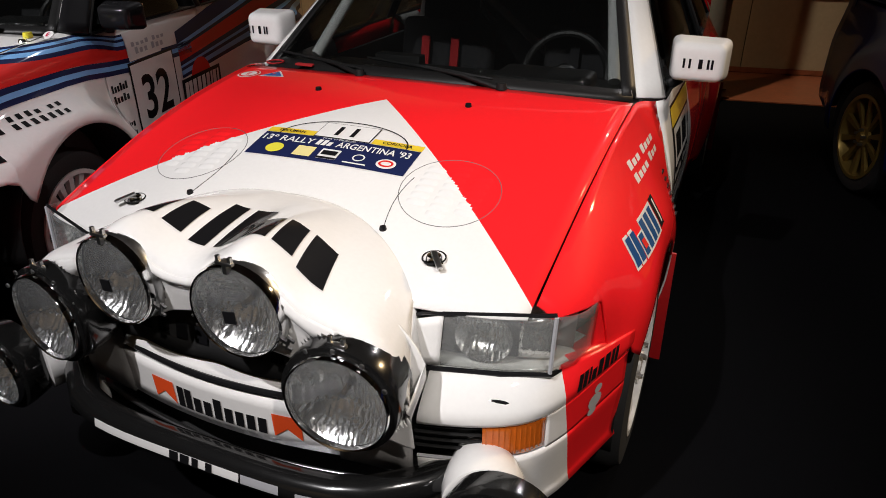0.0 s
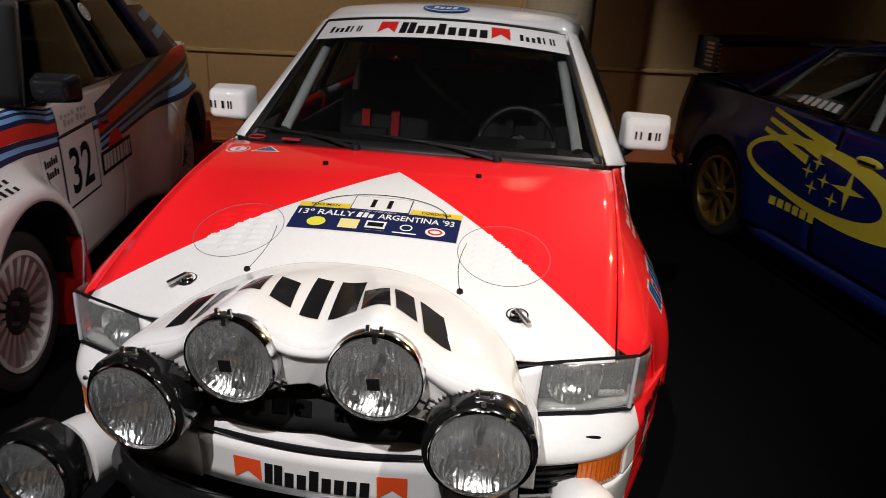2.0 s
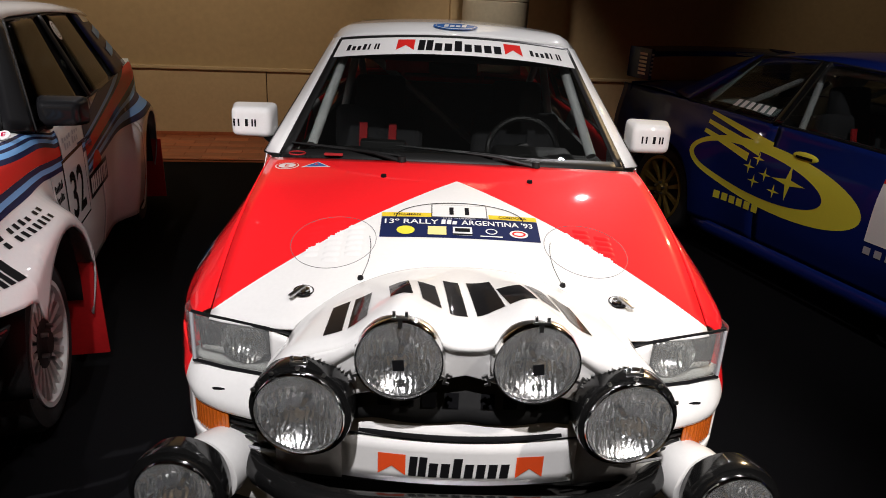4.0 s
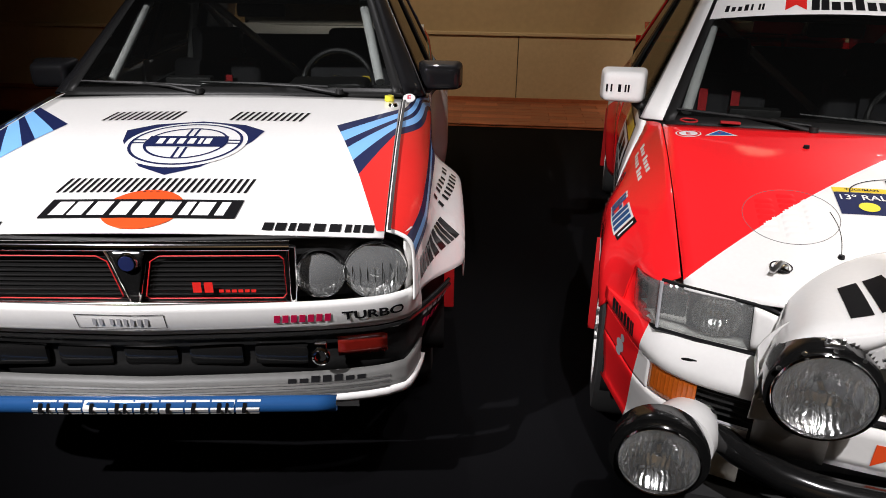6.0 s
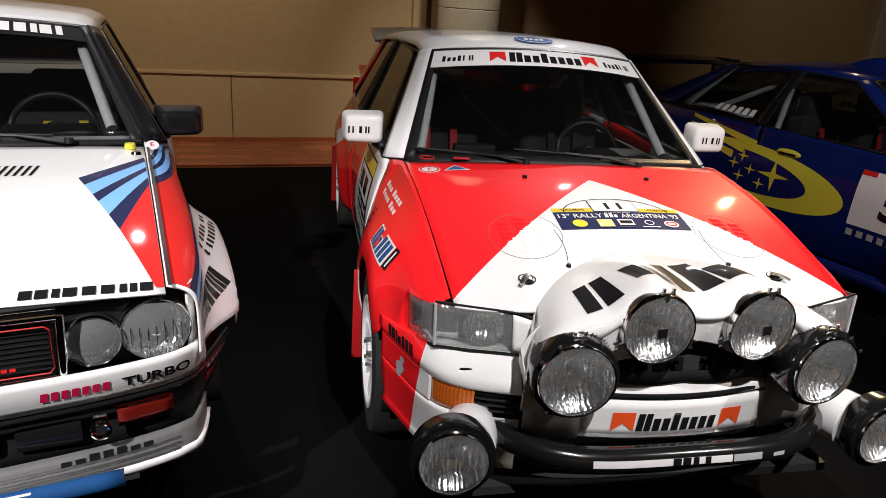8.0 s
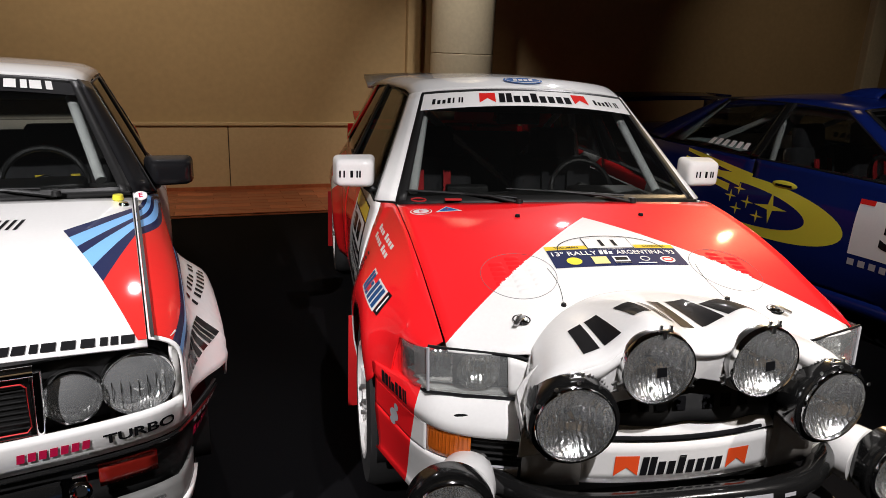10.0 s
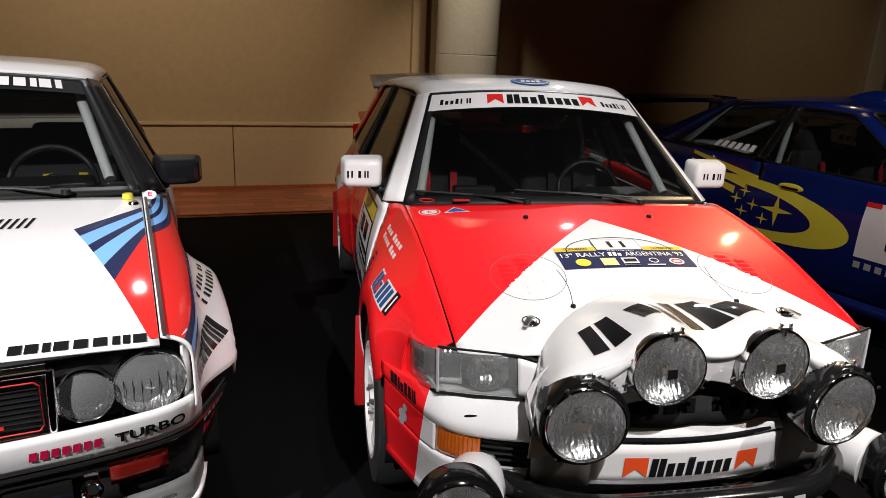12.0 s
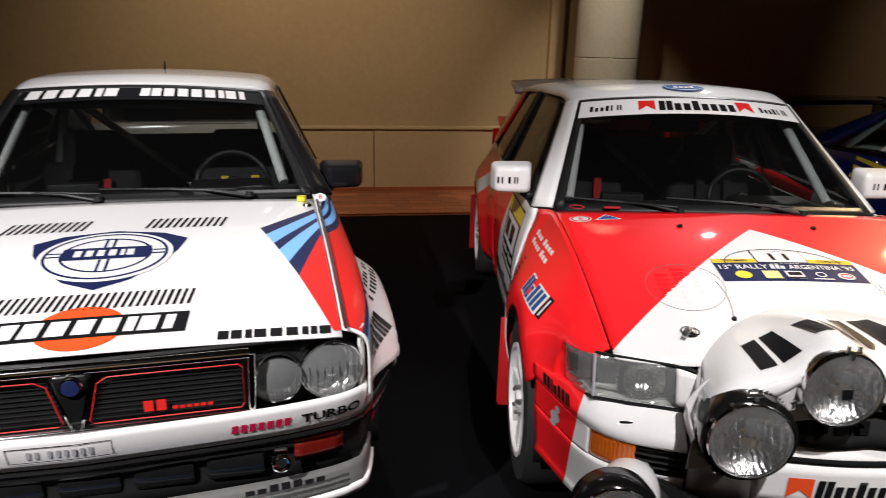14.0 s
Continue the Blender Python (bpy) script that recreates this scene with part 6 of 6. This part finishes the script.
# ---------------------------------------------------------------- deep blue coupe
subaru = thing("rally_car", pose(3.56, 0.734, 0, 0, 0, 18.7), "deep blue rally coupe with yellow ellipse and rear wing", "car", "rally cars in the row")
SH = Shell(
    subaru,
    crown=curve((0.0, 0.66), (0.3, 0.78), (0.7, 0.875), (1.2, 0.945), (1.4, 0.95)),
    drop=curve((0.0, 0.05), (1.3, 0.03)),
    seam=curve((0.0, 0.60), (0.6, 0.66), (1.3, 0.69)),
    y_hood=1.22,
    belt_x=curve((1.3, 0.775), (2.4, 0.785), (3.2, 0.765), (4.25, 0.70)),
    belt_z=curve((1.3, 0.955), (2.6, 0.985), (4.25, 1.0)),
    sill=curve((0.1, 0.52), (0.4, 0.35), (1.3, 0.24), (3.0, 0.24), (3.9, 0.27), (4.25, 0.36)),
    arches=[(0.88, 0.33, 0.37), (3.40, 0.33, 0.37)],
    half=curve((0.2, 0.80), (0.45, 0.835), (0.7, 0.83), (0.9, 0.80), (1.0, 0.77)),
    plan=curve((0.1, -0.12), (0.5, -0.03), (0.9, 0.0), (3.6, 0.0), (4.25, -0.08)),
    flares=[(0.88, 0.33, 0.42, 0.05), (3.40, 0.33, 0.42, 0.055)],
    flare_soft=0.16,
    base_z=lambda y: 0.6,
    round=3.6,
)
part("bonnet", sheet(lambda u, y: SH.hood(u * SH.seam(y), y), lin(-1, 1, 23), lin(0.1, 1.2, 20)), SUBBLUE, subaru, "deep blue bonnet", thick=0.006)
part("nose", sheet(lambda u, v: Vector((u * 0.74, 0.02 + 0.30 * abs(u) ** 3, 0.26 + 0.45 * v)), lin(-1, 1, 24), lin(0, 1, 10)), SUBBLUE, subaru, "deep blue nose", thick=0.01)
for k in (-1, 1):
    SH.flank_panel("front_wing", 0.12, 1.30, k, SUBBLUE, "deep blue front wing")
    SH.flank_panel("door", 1.306, 2.46, k, SUBBLUE, "deep blue long door with a white number panel")
    SH.flank_panel("rear_quarter", 2.466, 4.24, k, SUBBLUE, "deep blue rear quarter with flared arch")
    part("sill_skirt", sheet(lambda y, v: Vector((k * (0.83 + 0.02 * math.sin(math.pi * v)), y, 0.25 - 0.09 * v)), lin(1.28, 3.0, 12), lin(0, 1, 5)), SUBBLUE, subaru, thick=0.01)
    for yc in (0.88, 3.40):
        part("wheel_housing", sheet(lambda a, x: Vector((k * x, yc + 0.375 * math.cos(a), 0.33 + 0.375 * math.sin(a))), lin(-0.15, math.pi + 0.15, 24), lin(0.5, 0.84, 4)), BLACK, subaru, thick=0.004)
        wheel(subaru, k * 0.845, yc, 0.325, 0.21, k, GOLD, 10, "gold enamelled wheel rim with slim spokes", thin=0.42, hub=0.26, rim_r=0.74)
build_greenhouse(SH, dict(
    ws_bottom=(0.70, 1.30, 0.965), ws_top=(0.53, 1.95, 1.36), bow0=0.14, bow1=0.08, rise0=0.02, crown=0.035,
    roof_end=(3.0, 1.355, 0.52), dome=0.035, roof_mat=SUBBLUE, roof_label="deep blue roof with an air scoop",
    a_base=(0.772, 1.40, 0.965), a_top=(0.565, 2.02, 1.345), pillar_mat=SUBBLUE,
    b_base0=(0.785, 2.44, 0.985), b_top0=(0.60, 2.36, 1.365), b_base1=(0.785, 2.52, 0.985), b_top1=(0.60, 2.43, 1.365), b_mat=GLOSSBLACK,
    c_base=(0.765, 3.32, 1.0), c_top=(0.585, 2.90, 1.35), d_base=(0.66, 3.62, 1.01), d_top=(0.53, 3.02, 1.335), c_mat=SUBBLUE, tint=GLASS,
    back_glass=(0.62, 3.6, 1.02, 0.51, 3.02, 1.34)))
part("boot_lid", sheet(lambda u, v: Vector((u * 0.69, 3.55 + 0.66 * v, 1.02 - 0.03 * u * u + 0.02 * math.sin(math.pi * v))), lin(-1, 1, 16), lin(0, 1, 8)), SUBBLUE, subaru, thick=0.008)
part("tail_panel", sheet(lambda u, v: Vector((u * 0.72, 4.27 - 0.1 * u * u - 0.06 * v, 0.3 + 0.72 * v)), lin(-1, 1, 12), lin(0, 1, 6)), SUBBLUE, subaru, thick=0.01)
cabin(subaru, dict(hw=0.75, y0=1.3, y1=2.2, zb=0.95, zr=1.36, drive=-1, belts=(BELT, BELT), cage=(0.60, 1.5, 0.98, 0.50, 1.95, 1.30)))
PALE = material("pale_green_grey_inner_paint", (0.55, 0.66, 0.64), 0.5, vary=0.08)
part("parcel_shelf", sheet(lambda u, v: Vector((u * (0.62 - 0.06 * v), 2.72 + 0.72 * v, 0.99 + 0.015 * math.sin(math.pi * v))), lin(-1, 1, 10), lin(0, 1, 6)), PALE, subaru, "pale painted parcel shelf", thick=0.01)
for k in (-1, 1):
    part("inner_pillar", sheet(lambda u, v: Vector((k * (0.66 - 0.10 * v - 0.05 * u), 3.22 - 0.3 * v + 0.28 * u * (1 - 0.5 * v), 1.0 + 0.33 * v)), lin(0, 1, 6), lin(0, 1, 6)), PALE, subaru, "pale painted inner pillar", thick=0.008)
wing = part("rear_wing", sheet(lambda u, v: Vector((u * 0.70, 3.93 + 0.24 * v, 1.26 + 0.03 * v - 0.012 * u * u)), lin(-1, 1, 16), lin(0, 1, 5)), SUBBLUE, subaru, "deep blue rear wing with end plates", thick=0.03)
for k in (-1, 1):
    part("end_plate", box(k * 0.71, 4.05, 1.175, 0.025, 0.3, 0.24, 0.008), SUBBLUE, wing)
    for j in range(6):
        lay("plate_mark", [rect(-0.05, 1.24 - 0.03 * j, 0.05, 1.258 - 0.03 * j)], (lambda a, b: Vector((0.724, 4.0 + a, b))) if k > 0 else (lambda a, b: Vector((-0.724, 4.0 - a, b))), WHITE, wing, 0.001)
        lay("plate_mark", [rect(-0.0105, 1.24 - 0.03 * j, 0.0105, 1.258 - 0.03 * j)], lambda a, b: Vector((k * 0.71 + a, 3.899, b)), WHITE, wing, 0.001)
scoop = part("roof_scoop", sheet(lambda u, v: Vector((u * 0.17, 2.06 + 0.36 * v, 1.41 + 0.075 * math.sin(math.pi * (0.25 + 0.75 * v)) * (1 - u ** 4) - 0.02 * v)), lin(-1, 1, 14), lin(0, 1, 10)), SUBBLUE, subaru, "deep blue roof air scoop", thick=0.01)
for k in (-1, 1):
    side_mirror(subaru, k * 0.875, 1.28, 1.03, 0.16, 0.11, 0.11, SUBBLUE, "deep blue door mirror", (k * 0.79, 1.30, 0.96))
    sd = SH.mirrored(k)
    f = lambda y: k * y
    el = lay("ellipse_film", [[(f(y), z + 0.07 * (y - 2.75)) for y, z in disc(2.42, 0.685, 0.68, 0.19, 48)]], sd, YELLOW, subaru, 0.005, label="yellow pointed ellipse film with blue field")
    lay("ellipse_field", [[(f(y), z + 0.07 * (y - 2.75)) for y, z in disc(2.53, 0.685, 0.53, 0.135, 48)]], sd, SUBBLUE, el, 0.006)
    def star(y, z, r):
        pts = []
        for i in range(8):
            rr = r if i % 2 == 0 else r * 0.22
            a = i * math.pi / 4
            pts.append((f(y) + rr * math.sin(a), z + rr * math.cos(a) * 0.9))
        return pts[::-1]
    for y, z, r in ((2.257, 0.68, 0.125), (2.52, 0.76, 0.05), (2.58, 0.70, 0.05), (2.44, 0.68, 0.05), (2.52, 0.62, 0.05), (2.35, 0.60, 0.05)):
        s_ = star(y, z, r)
        lay("star", [[s_[i], s_[(i + 1) % 8], (f(y), z)] for i in range(8)], sd, YELLOW, el, 0.0075)
    for j in range(3):
        q = [(f(2.45 + 0.08 * j), 0.825 - 0.05 * j), (f(3.05), 0.945 - 0.06 * j), (f(3.05), 0.97 - 0.06 * j), (f(2.45 + 0.08 * j), 0.875 - 0.05 * j)]
        lay("ray", [q if k > 0 else q[::-1]], sd, YELLOW, subaru, 0.0065)
    p = SH.side(2.20, 0.845)
    handle = part("door_handle", lathe([(0, 0.012), (0.03, 0.011), (0.042, 0.006), (0.046, 0.0)], Matrix.Translation((k * (p.x + 0.003), p.y, p.z)) @ pose(0, 0, 0, 0, 90 * k, 0) @ Matrix.Diagonal((0.62, 2.0, 1, 1)), 28), YELLOW, subaru, "yellow-filmed oval door handle")
    part("handle_slot", box(k * (p.x + 0.0155), p.y, p.z - 0.004, 0.004, 0.12, 0.016, 0.0015), INK, handle)
    part("door_gap", tube([SH.side(2.463, z) * 1.0 + Vector((0.0015, 0, 0)) for z in lin(0.32, 0.96, 14)], 0.0022, 5), INK, subaru, "dark joint behind the door").matrix_basis = Matrix.Diagonal((k, 1, 1, 1))
    part("door_ridge", tube([SH.side(y, 0.655) + Vector((0.001, 0, 0)) for y in lin(1.25, 3.0, 20)], 0.003, 6), SUBBLUE, subaru, "fine crease along the door").matrix_basis = Matrix.Diagonal((k, 1, 1, 1))
    a, b = (2.42, 2.82) if k > 0 else (-2.82, -2.42)
    lay("word_bar", bars(a, 0.43, b - a, 0.05, "tttttt", 0.0, 0.25, 0.62), sd, YELLOW, subaru, 0.0065)
    a, b = (1.22, 1.69) if k > 0 else (-1.69, -1.22)
    pn = lay("door_panel", [rect(a, 0.52, b, 0.86)], sd, WHITE, subaru, 0.005, label="white door panel with a black number")
    lay("number", [], sd, INK, pn, 0.0065, extra=letters("5", (a + b) / 2, 0.60, 0.2, 0.13, align="C", bold=0.03))
    lay("panel_mark", [rect(a, 0.83, a + 0.09, 0.86)], sd, LRED, pn, 0.0065)
    lay("panel_mark", bars(a + 0.24, 0.83, 0.19, 0.02, "tsstss", 0.0, 0.3, 0.5), sd, INK, pn, 0.0065)
    lay("word_bar", bars(a + 0.01, 0.455, b - a, 0.04, "ttttttt", 0.0, 0.3, 0.5), sd, GREYINK, subaru, 0.0065)
    cb, ct, db, dt = Vector((0.785, 2.52, 0.985)), Vector((0.60, 2.43, 1.365)), Vector((0.765, 3.32, 1.0)), Vector((0.585, 2.90, 1.35))
    def qg(u, v):
        r = cb.lerp(ct, v).lerp(db.lerp(dt, v), u if k > 0 else -u)
        r.x = (r.x + 0.006 * math.sin(math.pi * abs(u))) * k
        return r
    a, b = (0.03, 0.5) if k > 0 else (-0.5, -0.03)
    lay("window_word", bars(a, 0.10, b - a, 0.12, "tttttt", 0.0, 0.25, 0.5), qg, WHITE, subaru, 0.006, 0.2)
